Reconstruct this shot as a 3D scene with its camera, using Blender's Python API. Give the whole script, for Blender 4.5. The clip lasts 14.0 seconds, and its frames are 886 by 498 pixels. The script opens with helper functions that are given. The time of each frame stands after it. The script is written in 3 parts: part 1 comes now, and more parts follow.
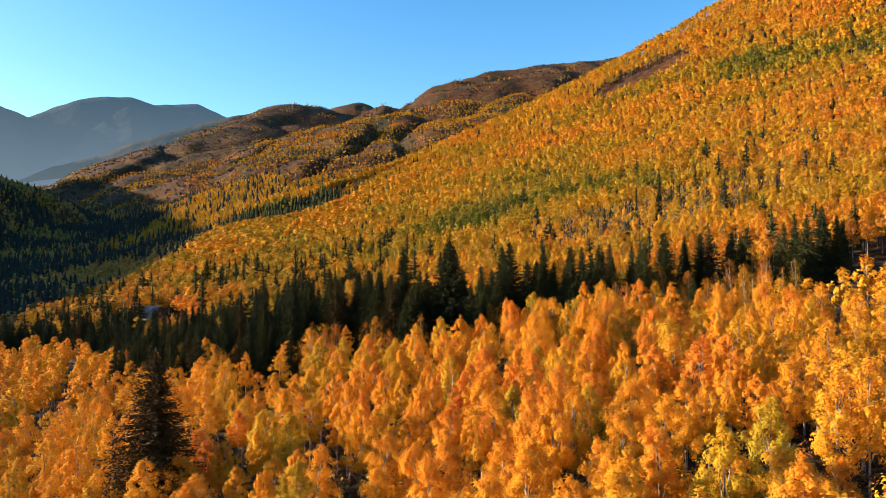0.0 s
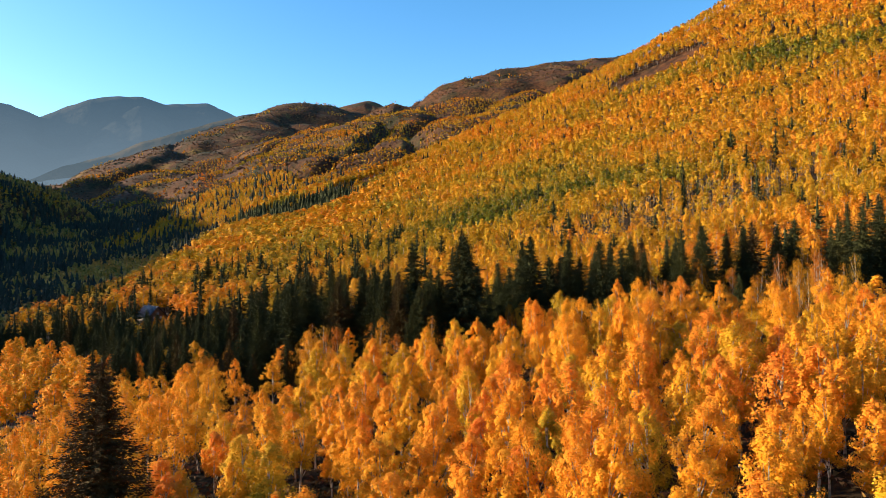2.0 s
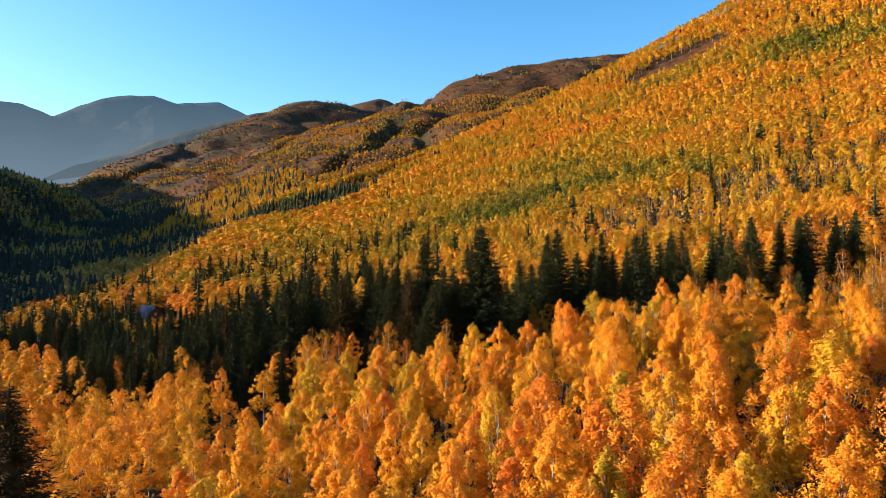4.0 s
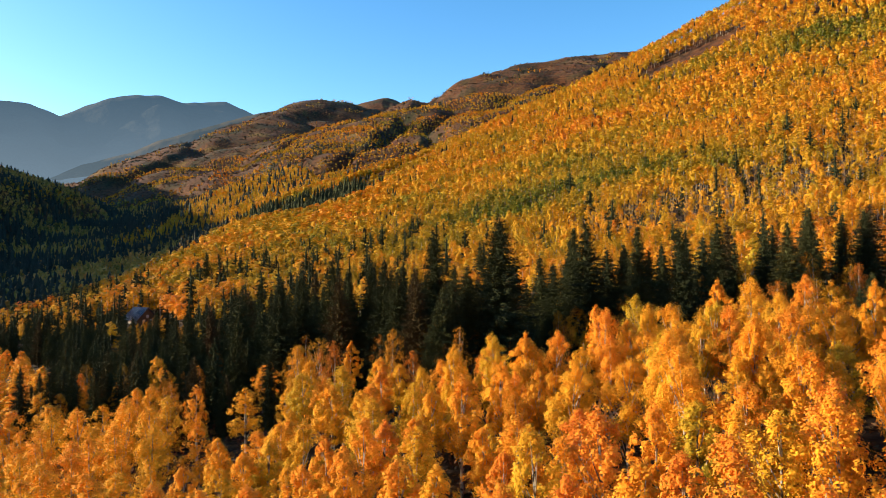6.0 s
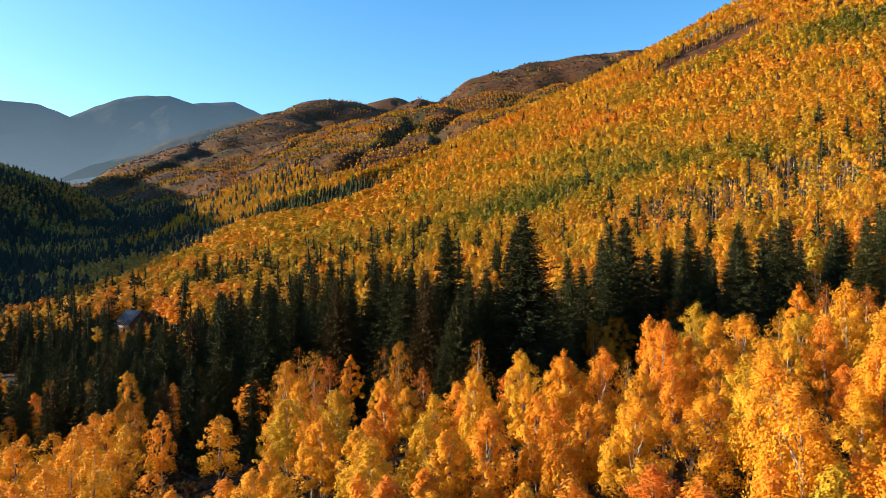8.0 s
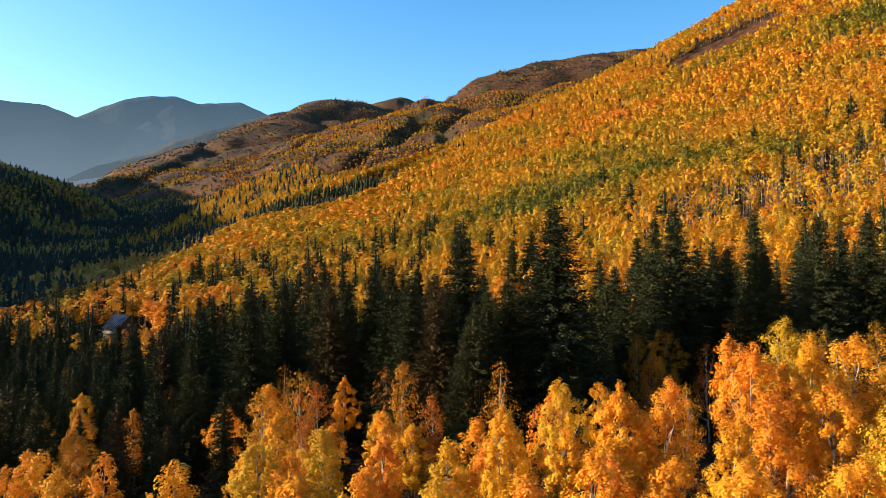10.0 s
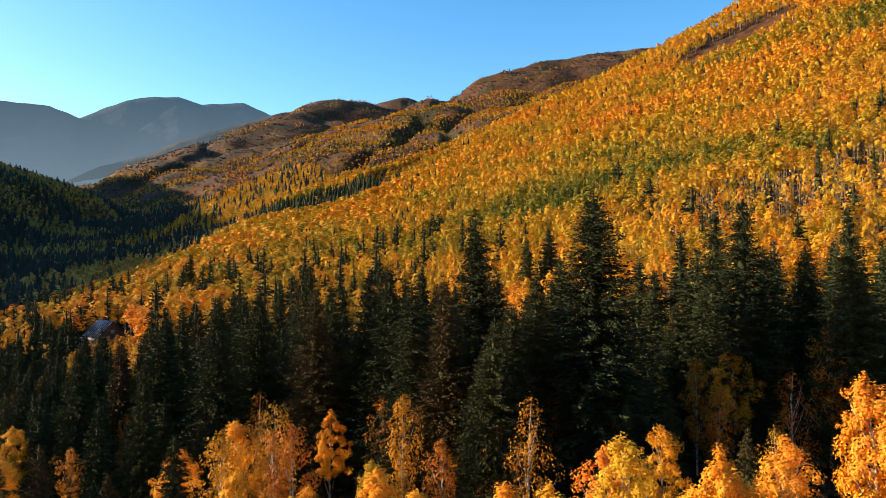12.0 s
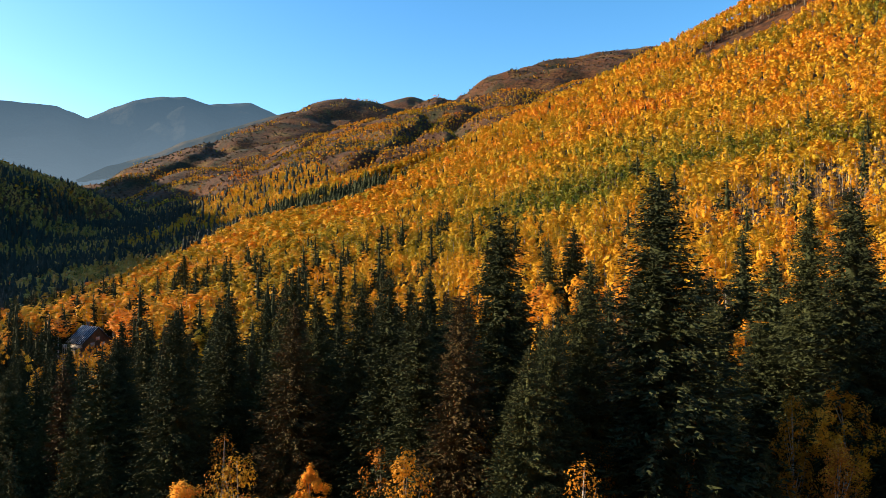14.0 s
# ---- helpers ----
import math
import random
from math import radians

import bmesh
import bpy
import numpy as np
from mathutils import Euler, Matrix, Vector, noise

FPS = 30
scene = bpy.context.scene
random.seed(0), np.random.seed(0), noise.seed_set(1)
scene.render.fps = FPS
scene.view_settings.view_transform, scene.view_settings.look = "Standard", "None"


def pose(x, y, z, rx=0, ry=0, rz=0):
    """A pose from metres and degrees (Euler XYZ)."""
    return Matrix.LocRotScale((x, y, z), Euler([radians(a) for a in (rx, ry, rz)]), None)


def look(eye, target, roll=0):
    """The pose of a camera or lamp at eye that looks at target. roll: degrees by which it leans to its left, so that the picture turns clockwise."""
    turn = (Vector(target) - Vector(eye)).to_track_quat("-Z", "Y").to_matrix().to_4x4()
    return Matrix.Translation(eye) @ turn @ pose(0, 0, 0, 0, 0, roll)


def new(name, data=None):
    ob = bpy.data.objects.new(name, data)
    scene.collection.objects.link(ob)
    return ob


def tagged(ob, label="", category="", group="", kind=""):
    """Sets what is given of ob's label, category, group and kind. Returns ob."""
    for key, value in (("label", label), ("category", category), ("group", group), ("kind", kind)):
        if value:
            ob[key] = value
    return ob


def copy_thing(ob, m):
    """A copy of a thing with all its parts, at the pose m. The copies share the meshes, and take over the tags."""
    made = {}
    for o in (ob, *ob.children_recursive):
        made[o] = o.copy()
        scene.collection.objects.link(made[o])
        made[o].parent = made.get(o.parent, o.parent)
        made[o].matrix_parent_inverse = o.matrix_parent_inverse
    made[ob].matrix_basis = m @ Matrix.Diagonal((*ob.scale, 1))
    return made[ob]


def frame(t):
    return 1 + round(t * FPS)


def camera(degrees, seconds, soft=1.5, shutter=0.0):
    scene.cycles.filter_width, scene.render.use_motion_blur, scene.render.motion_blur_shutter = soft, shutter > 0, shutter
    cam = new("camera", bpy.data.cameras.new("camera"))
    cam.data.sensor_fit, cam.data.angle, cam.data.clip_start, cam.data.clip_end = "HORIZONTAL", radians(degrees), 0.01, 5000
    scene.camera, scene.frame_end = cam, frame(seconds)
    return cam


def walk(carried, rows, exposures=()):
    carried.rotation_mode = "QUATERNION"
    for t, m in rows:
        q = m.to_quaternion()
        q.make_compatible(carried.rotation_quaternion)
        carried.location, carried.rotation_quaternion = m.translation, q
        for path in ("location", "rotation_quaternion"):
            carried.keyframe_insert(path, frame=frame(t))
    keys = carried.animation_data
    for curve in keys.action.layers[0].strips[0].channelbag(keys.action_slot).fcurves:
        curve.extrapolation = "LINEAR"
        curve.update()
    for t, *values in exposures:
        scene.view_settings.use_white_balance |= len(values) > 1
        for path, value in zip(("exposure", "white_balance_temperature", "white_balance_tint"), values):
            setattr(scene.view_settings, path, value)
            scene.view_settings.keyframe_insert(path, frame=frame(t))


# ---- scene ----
cam = camera(65.44, 14.0, soft=0.55)
# seconds, place, tilt above the level, turn to the left of +y
FLIGHT = [
    (0, 0.00, 0.00, 30.00, 1.11, 0.37),
    (0.7, -0.28, 6.07, 29.68, 1.09, 0.62),
    (1.5, -0.67, 13.04, 29.36, 1.07, 0.95),
    (2.2, -1.05, 19.16, 29.12, 1.05, 1.29),
    (3, -1.54, 26.16, 28.90, 1.02, 1.69),
    (4.2, -2.37, 36.69, 28.64, 0.95, 2.18),
    (5.5, -3.37, 48.08, 28.47, 0.92, 2.56),
    (6.2, -3.95, 54.21, 28.43, 0.95, 2.71),
    (7, -4.64, 61.18, 28.41, 0.98, 2.93),
    (7.6, -5.17, 66.39, 28.42, 0.98, 3.20),
    (8.2, -5.71, 71.58, 28.45, 0.96, 3.47),
    (9.3, -6.72, 81.03, 28.55, 0.98, 3.78),
    (10.5, -7.83, 91.22, 28.73, 1.04, 3.96),
    (11.2, -8.49, 97.10, 28.86, 1.07, 4.05),
    (12, -9.23, 103.75, 29.03, 1.09, 4.20),
    (13, -10.14, 111.95, 29.28, 1.09, 4.46),
    (14, -11.03, 120.00, 29.56, 1.08, 4.77),
]
walk(cam, [(t, pose(x, y, z, 90 + tilt, 0, turn) @ pose(0, 0, 0, 0, 0, -0.32)) for t, x, y, z, tilt, turn in FLIGHT])

# ---- light ----
SUN_TURN, SUN_HEIGHT = 86.0, 15.0          # degrees to the left of +y, above the level
world = bpy.data.worlds.new("sky")
scene.world = world
world.use_nodes = True
sky = world.node_tree.nodes.new("ShaderNodeTexSky")
sky.sky_type = "NISHITA"
sky.sun_disc = False
sky.sun_elevation = radians(SUN_HEIGHT)
sky.sun_rotation = radians(-SUN_TURN)
sky.altitude = 2200
sky.air_density = 1.0
sky.dust_density = 3.0
sky.ozone_density = 1.0
world.node_tree.nodes["Background"].inputs["Strength"].default_value = 0.15
clear_air = world.node_tree.nodes.new("ShaderNodeHueSaturation")
clear_air.inputs["Hue"].default_value = 0.497
clear_air.inputs["Saturation"].default_value = 1.38
world.node_tree.links.new(sky.outputs["Color"], clear_air.inputs["Color"])
world.node_tree.links.new(clear_air.outputs["Color"], world.node_tree.nodes["Background"].inputs["Color"])
sun = new("sun", bpy.data.lights.new("sun", "SUN"))
sun.data.energy = 5.0
sun.data.angle = radians(0.5)
sun.data.color = (1.0, 0.81, 0.55)
TO_SUN = Vector((-math.sin(radians(SUN_TURN)), math.cos(radians(SUN_TURN)), math.tan(radians(SUN_HEIGHT)))).normalized()
sun.matrix_world = look(TO_SUN * 100, (0, 0, 0))
scene.view_settings.exposure = 1.19

# ---- materials ----


def material(name, rough=0.8):
    m = bpy.data.materials.new(name)
    m.use_nodes = True
    t = m.node_tree
    b = t.nodes["Principled BSDF"]
    b.inputs["Roughness"].default_value = rough
    b.inputs["Specular IOR Level"].default_value = 0.25
    return m, t, b


def node(t, kind, **values):
    n = t.nodes.new(kind)
    for key, value in values.items():
        n.inputs[key.replace("_", " ")].default_value = value
    return n


def ramp(t, source, stops):
    n = t.nodes.new("ShaderNodeValToRGB")
    e = n.color_ramp.elements
    while len(e) < len(stops):
        e.new(0.5)
    for el, (p, c) in zip(e, stops):
        el.position, el.color = p, (*c, 1)
    t.links.new(source, n.inputs["Fac"])
    return n.outputs["Color"]


def mix(t, fac, a, b, kind="MIX"):
    n = t.nodes.new("ShaderNodeMix")
    n.data_type, n.blend_type = "RGBA", kind
    for sock, value in ((n.inputs[0], fac), (n.inputs[6], a), (n.inputs[7], b)):
        if isinstance(value, bpy.types.NodeSocket):
            t.links.new(value, sock)
        elif sock == n.inputs[0]:
            sock.default_value = value
        else:
            sock.default_value = (*value, 1)
    return n.outputs[2]


def maths(t, op, a, b=0.0):
    n = t.nodes.new("ShaderNodeMath")
    n.operation = op
    for sock, value in ((n.inputs[0], a), (n.inputs[1], b)):
        if isinstance(value, bpy.types.NodeSocket):
            t.links.new(value, sock)
        else:
            sock.default_value = value
    return n.outputs[0]


def noise_of(t, scale, detail=3.0):
    n = node(t, "ShaderNodeTexNoise", Scale=scale, Detail=detail)
    g = t.nodes.new("ShaderNodeNewGeometry")
    t.links.new(g.outputs["Position"], n.inputs["Vector"])
    return n.outputs["Fac"]


def island(t):
    return t.nodes.new("ShaderNodeNewGeometry").outputs["Random Per Island"]


# from green over gold to red-orange
AUTUMN = [(0.0, (0.070, 0.115, 0.014)), (0.20, (0.24, 0.22, 0.023)), (0.38, (0.62, 0.38, 0.023)),
          (0.58, (0.80, 0.37, 0.023)), (0.80, (0.74, 0.23, 0.027)), (1.0, (0.50, 0.085, 0.028))]


def leaf_material(name, tone_of, see_through=0.27, low=0.88, colour=1.0, uneven=1.0):
    m, t, b = material(name, 0.7)
    b.inputs["Specular IOR Level"].default_value = 0.12
    wobble = maths(t, "MULTIPLY", maths(t, "SUBTRACT", island(t), 0.5), 0.10 * uneven)
    tone = maths(t, "ADD", tone_of(t), wobble)
    col = ramp(t, tone, AUTUMN)
    g2 = t.nodes.new("ShaderNodeHueSaturation")
    t.links.new(col, g2.inputs["Color"])
    g2.inputs["Saturation"].default_value = colour
    t.links.new(maths(t, "ADD", maths(t, "MULTIPLY", island(t), 0.26 * uneven), low), g2.inputs["Value"])
    col = g2.outputs["Color"]
    t.links.new(col, b.inputs["Base Color"])
    tr = t.nodes.new("ShaderNodeBsdfTranslucent")
    t.links.new(col, tr.inputs["Color"])
    mx = t.nodes.new("ShaderNodeMixShader")
    mx.inputs[0].default_value = see_through
    t.links.new(b.outputs[0], mx.inputs[1])
    t.links.new(tr.outputs[0], mx.inputs[2])
    t.links.new(mx.outputs[0], t.nodes["Material Output"].inputs["Surface"])
    return m


def tone_attribute(t):
    n = t.nodes.new("ShaderNodeAttribute")
    n.attribute_name = "tone"
    return n.outputs["Fac"]


def tone_object(t):
    r = t.nodes.new("ShaderNodeObjectInfo").outputs["Random"]
    few = maths(t, "MULTIPLY", maths(t, "POWER", r, 9.0), 0.12)
    green = maths(t, "MULTIPLY", maths(t, "POWER", maths(t, "SUBTRACT", 1.0, r), 5.0), -0.19)
    place = t.nodes.new("ShaderNodeSeparateXYZ")
    t.links.new(t.nodes.new("ShaderNodeTexCoord").outputs["Generated"], place.inputs[0])
    rise = maths(t, "MULTIPLY", maths(t, "SUBTRACT", place.outputs["Z"], 0.55), 0.14)      # the tips turn first
    return maths(t, "ADD", maths(t, "ADD", maths(t, "ADD", maths(t, "MULTIPLY", r, 0.15), 0.496), rise), maths(t, "ADD", few, green))


LEAVES = leaf_material("aspen_leaves", tone_object, 0.20, 0.88)
LEAVES_GROVE = leaf_material("grove_leaves", tone_attribute, 0.20, 0.88)
# the aspen leaves again, dimmed and dulled: the valley's shade put into colour
LEAVES_SHADED = leaf_material("valley_leaves", tone_attribute, 0.2, 0.68, 0.9)
LEAVES_FAR = leaf_material("hillside_leaves", tone_attribute, 0.19, 0.86, 1.0, 0.4)


def tone_dry(t):
    r = t.nodes.new("ShaderNodeObjectInfo").outputs["Random"]
    return maths(t, "ADD", maths(t, "MULTIPLY", r, 0.34), 0.46)


LEAVES_DRY = leaf_material("thin_dry_leaves", tone_dry, 0.3, 0.50)

BARK, t, b = material("aspen_bark", 0.75)
spots = ramp(t, noise_of(t, 2.6, 5.0), [(0.40, (0.08, 0.065, 0.05)), (0.50, (0.38, 0.34, 0.27)), (0.75, (0.52, 0.47, 0.38))])
t.links.new(spots, b.inputs["Base Color"])

DRY_BARK, t, b = material("leafless_aspen_bark", 0.85)
t.links.new(ramp(t, noise_of(t, 1.7, 4.0), [(0.35, (0.10, 0.075, 0.05)), (0.55, (0.27, 0.20, 0.13)), (0.75, (0.36, 0.28, 0.19))]), b.inputs["Base Color"])

SPRUCE_BARK, t, b = material("spruce_bark", 0.9)
t.links.new(ramp(t, noise_of(t, 6.0, 4.0), [(0.3, (0.05, 0.035, 0.025)), (0.7, (0.14, 0.10, 0.07))]), b.inputs["Base Color"])


def needle_material(name, shade_of):
    m, t, b = material(name, 0.85)
    b.inputs["Specular IOR Level"].default_value = 0.1
    col = ramp(t, shade_of(t), [(0.0, (0.024, 0.031, 0.014)), (0.5, (0.040, 0.047, 0.018)), (0.86, (0.062, 0.062, 0.020)), (1.0, (0.090, 0.045, 0.019))])
    col = mix(t, maths(t, "MULTIPLY", island(t), 0.5), col, (0.062, 0.068, 0.023))
    t.links.new(col, b.inputs["Base Color"])
    return m


NEEDLES = needle_material("spruce_needles", lambda t: t.nodes.new("ShaderNodeObjectInfo").outputs["Random"])
NEEDLES_FAR = needle_material("far_needles", tone_attribute)
# spruce needles again, greyer: the valley's hazy shade put into their colour
SHADED_NEEDLES, t, b = material("valley_needles", 0.9)
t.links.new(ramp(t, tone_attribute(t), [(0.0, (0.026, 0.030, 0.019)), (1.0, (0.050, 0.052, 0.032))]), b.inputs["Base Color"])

SCRUB, t, b = material("dry_brush", 0.9)
t.links.new(ramp(t, tone_attribute(t), [(0.0, (0.035, 0.045, 0.018)), (0.35, (0.09, 0.055, 0.026)), (0.65, (0.15, 0.055, 0.025)), (1.0, (0.26, 0.15, 0.04))]), b.inputs["Base Color"])

GROUND, t, b = material("forest_floor_and_brush", 0.95)
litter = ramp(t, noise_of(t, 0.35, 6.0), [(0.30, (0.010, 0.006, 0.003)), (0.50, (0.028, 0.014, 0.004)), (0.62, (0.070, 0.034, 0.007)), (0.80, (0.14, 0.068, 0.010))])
brush = ramp(t, noise_of(t, 0.012, 8.0), [(0.30, (0.030, 0.032, 0.009)), (0.42, (0.066, 0.036, 0.011)), (0.52, (0.105, 0.036, 0.010)),
                                          (0.60, (0.120, 0.054, 0.014)), (0.72, (0.19, 0.115, 0.022))])
fine = ramp(t, noise_of(t, 0.14, 6.0), [(0.38, (0.22, 0.22, 0.22)), (0.60, (1.0, 1.0, 1.0))])
brush = mix(t, 0.85, brush, fine, "MULTIPLY")
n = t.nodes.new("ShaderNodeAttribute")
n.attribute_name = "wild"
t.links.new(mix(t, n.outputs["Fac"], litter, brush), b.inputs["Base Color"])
bump = node(t, "ShaderNodeBump", Strength=0.9, Distance=3.0)
t.links.new(noise_of(t, 0.10, 7.0), bump.inputs["Height"])
t.links.new(bump.outputs[0], b.inputs["Normal"])

# far ranges; their blue air is a glow in the material, brighter low down


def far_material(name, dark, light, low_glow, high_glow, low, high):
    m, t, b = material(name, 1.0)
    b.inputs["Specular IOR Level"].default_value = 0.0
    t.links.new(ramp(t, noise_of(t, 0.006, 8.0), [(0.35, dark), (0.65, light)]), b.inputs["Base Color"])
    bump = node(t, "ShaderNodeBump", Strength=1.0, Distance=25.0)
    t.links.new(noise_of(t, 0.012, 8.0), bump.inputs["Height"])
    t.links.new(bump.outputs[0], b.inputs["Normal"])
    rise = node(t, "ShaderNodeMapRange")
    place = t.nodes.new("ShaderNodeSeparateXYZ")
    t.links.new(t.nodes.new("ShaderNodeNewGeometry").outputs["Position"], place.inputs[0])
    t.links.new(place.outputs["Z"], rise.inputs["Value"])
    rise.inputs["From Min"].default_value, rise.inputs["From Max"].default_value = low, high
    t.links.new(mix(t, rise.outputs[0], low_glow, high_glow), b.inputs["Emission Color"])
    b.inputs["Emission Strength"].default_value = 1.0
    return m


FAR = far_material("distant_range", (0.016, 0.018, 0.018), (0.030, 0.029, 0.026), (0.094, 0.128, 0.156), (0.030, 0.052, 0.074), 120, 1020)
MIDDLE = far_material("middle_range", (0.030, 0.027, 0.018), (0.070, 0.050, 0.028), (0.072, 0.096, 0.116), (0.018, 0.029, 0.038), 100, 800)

# ---- meshes from arrays ----


def mesh_of(name, verts, faces, mats, mat_index=None, smooth=False, tone=None):
    me = bpy.data.meshes.new(name)
    verts, faces = np.asarray(verts, np.float32), np.asarray(faces, np.int32)
    me.vertices.add(len(verts))
    me.vertices.foreach_set("co", verts.ravel())
    me.loops.add(faces.size)
    me.loops.foreach_set("vertex_index", faces.ravel())
    me.polygons.add(len(faces))
    me.polygons.foreach_set("loop_start", np.arange(0, faces.size, faces.shape[1], dtype=np.int32))
    for m in mats:
        me.materials.append(m)
    if mat_index is not None:
        me.polygons.foreach_set("material_index", np.asarray(mat_index, np.int32))
    if smooth:
        me.polygons.foreach_set("use_smooth", np.ones(len(faces), bool))
    if tone is not None:
        me.attributes.new("tone", "FLOAT", "POINT").data.foreach_set("value", np.asarray(tone, np.float32))
    me.update(calc_edges=True)
    return me


def part(name, me, parent, label=""):
    ob = new(name, me)
    ob.parent = parent
    return tagged(ob, label)


class Pile:
    """Collects triangles; four-sided faces are cut in two."""

    def __init__(self):
        self.v, self.q, self.n = [], [], 0

    def add(self, verts, faces):
        faces = np.asarray(faces, int)
        if faces.shape[1] == 4:
            faces = np.concatenate([faces[:, [0, 1, 2]], faces[:, [0, 2, 3]]])
        self.v.append(np.asarray(verts, float))
        self.q.append(faces + self.n)
        self.n += len(verts)

    def tube(self, points, radii, sides=6):
        points = np.asarray(points, float)
        way = np.gradient(points, axis=0)
        way /= np.linalg.norm(way, axis=1, keepdims=True) + 1e-9
        up = np.where(np.abs(way[:, 2:]) > 0.8, [[1.0, 0, 0]], [[0, 0, 1.0]])
        a = np.cross(way, up)
        a /= np.linalg.norm(a, axis=1, keepdims=True)
        c = np.cross(way, a)
        ang = np.linspace(0, 2 * np.pi, sides, endpoint=False)
        ring = a[:, None] * np.cos(ang)[None, :, None] + c[:, None] * np.sin(ang)[None, :, None]
        v = points[:, None] + ring * np.asarray(radii, float)[:, None, None]
        i, j = np.meshgrid(np.arange(len(points) - 1), np.arange(sides), indexing="ij")
        k = (j + 1) % sides
        self.add(v.reshape(-1, 3), np.stack([i * sides + j, i * sides + k, (i + 1) * sides + k, (i + 1) * sides + j], -1).reshape(-1, 4))

    def cards(self, place, normal, size, rng, stretch=1.3):
        """A leaf-shaped triangle at each place."""
        n = len(place)
        a = np.cross(normal, rng.normal(size=(n, 3)))
        a /= np.linalg.norm(a, axis=1, keepdims=True) + 1e-9
        c = np.cross(normal, a)
        c /= np.linalg.norm(c, axis=1, keepdims=True) + 1e-9
        size = np.broadcast_to(np.asarray(size, float), (n,))[:, None]
        v = np.stack([place - a * size * stretch, place + a * size * 0.7 - c * size, place + a * size * 0.7 + c * size], 1)
        self.add(v.reshape(-1, 3), np.arange(3 * n).reshape(-1, 3))

    def arrays(self):
        return np.concatenate(self.v), np.concatenate(self.q)


# ---- the lie of the land ----


def soft_max(a, b, k):
    h = np.clip(0.5 + 0.5 * (a - b) / k, 0, 1)
    return b + (a - b) * h + k * h * (1 - h)


def ridge(x, y, crest, fall, gully, rounding=40.0):
    """A ridge along a crest line of (x, y, z), falling to both sides, with ravines down its flanks."""
    best = np.full(np.shape(x), -1e9)
    c = np.asarray(crest, float)
    for p, q in zip(c[:-1], c[1:]):
        d = q - p
        u = np.clip(((x - p[0]) * d[0] + (y - p[1]) * d[1]) / (d[0] ** 2 + d[1] ** 2), 0, 1)
        away = np.hypot(x - p[0] - u * d[0], y - p[1] - u * d[1])
        best = np.maximum(best, p[2] + u * d[2] - fall * (np.sqrt(away ** 2 + rounding ** 2) - rounding) - gully * ravines(x, y) * np.clip(away / 260, 0, 1))
    return best


def ravines(x, y):
    """Gullies of about 40 m, branching."""
    a = np.abs(rolling(x + 60 * rolling(x, y, 500, 61), y * 0.45, 420, 63))
    b = np.abs(rolling(x, y * 0.6, 170, 65))
    return 56 * np.clip(1 - 1.6 * a, 0, 1) ** 1.4 + 20 * np.clip(1 - 1.5 * b, 0, 1)


SPUR = [(-900, 1700, 120), (-805, 1725, 150), (-739, 1842, 196), (-690, 1914, 235), (-643, 1963, 270), (-563, 2019, 314), (-471, 2053, 366), (-409, 2077, 391), (-327, 2091, 430), (-245, 2113, 470), (-110, 2134, 495), (200, 2140, 530)]
BROWN_RIDGE = [(-1309, 2511, 294), (-1171, 2624, 399), (-1070, 2700, 471), (-940, 2780, 564), (-819, 2840, 641), (-737, 2883, 678), (-694, 2904, 701), (-637, 2918, 705), (-569, 2937, 699), (-534, 3010, 698), (-523, 3245, 754), (-481, 3262, 770), (-427, 3279, 794), (-377, 3285, 768), (-303, 3293, 745)]
HIGH_RIDGE = [(-328, 2637, 585), (-179, 2651, 608), (-93, 2655, 635), (13, 2657, 664), (78, 2656, 692), (120, 2654, 722), (173, 2651, 762), (247, 2645, 763), (330, 2635, 773), (371, 2630, 785), (452, 2617, 786), (511, 2605, 784), (647, 2574, 788), (899, 2495, 786)]
SHADED_HILL = [(-1200, 1080, 318), (-977, 1203, 250), (-880, 1280, 200), (-820, 1320, 168), (-764, 1355, 119), (-700, 1400, 70)]
# added ridge, crest out of view, shaped to throw the valley's shadow
SHADOW_RIDGE = [(-1500, 0, 130), (-1500, 300, 330), (-1500, 578, 372), (-1495, 688, 368), (-1495, 778, 383), (-1495, 846, 400), (-1500, 982, 402), (-1540, 1180, 410), (-1600, 1400, 430), (-1750, 2037, 470), (-2700, 2500, 560)]


def rolling(x, y, size, seed):
    """Cheap smooth unevenness of about +-1."""
    r = np.random.RandomState(seed)
    out = 0
    for k in range(7):
        a, s = r.uniform(0, 2 * np.pi), size * r.uniform(0.5, 1.6)
        out = out + np.sin((x * np.cos(a) + y * np.sin(a)) * 2 * np.pi / s + r.uniform(0, 6.28))
    return out / 3.5


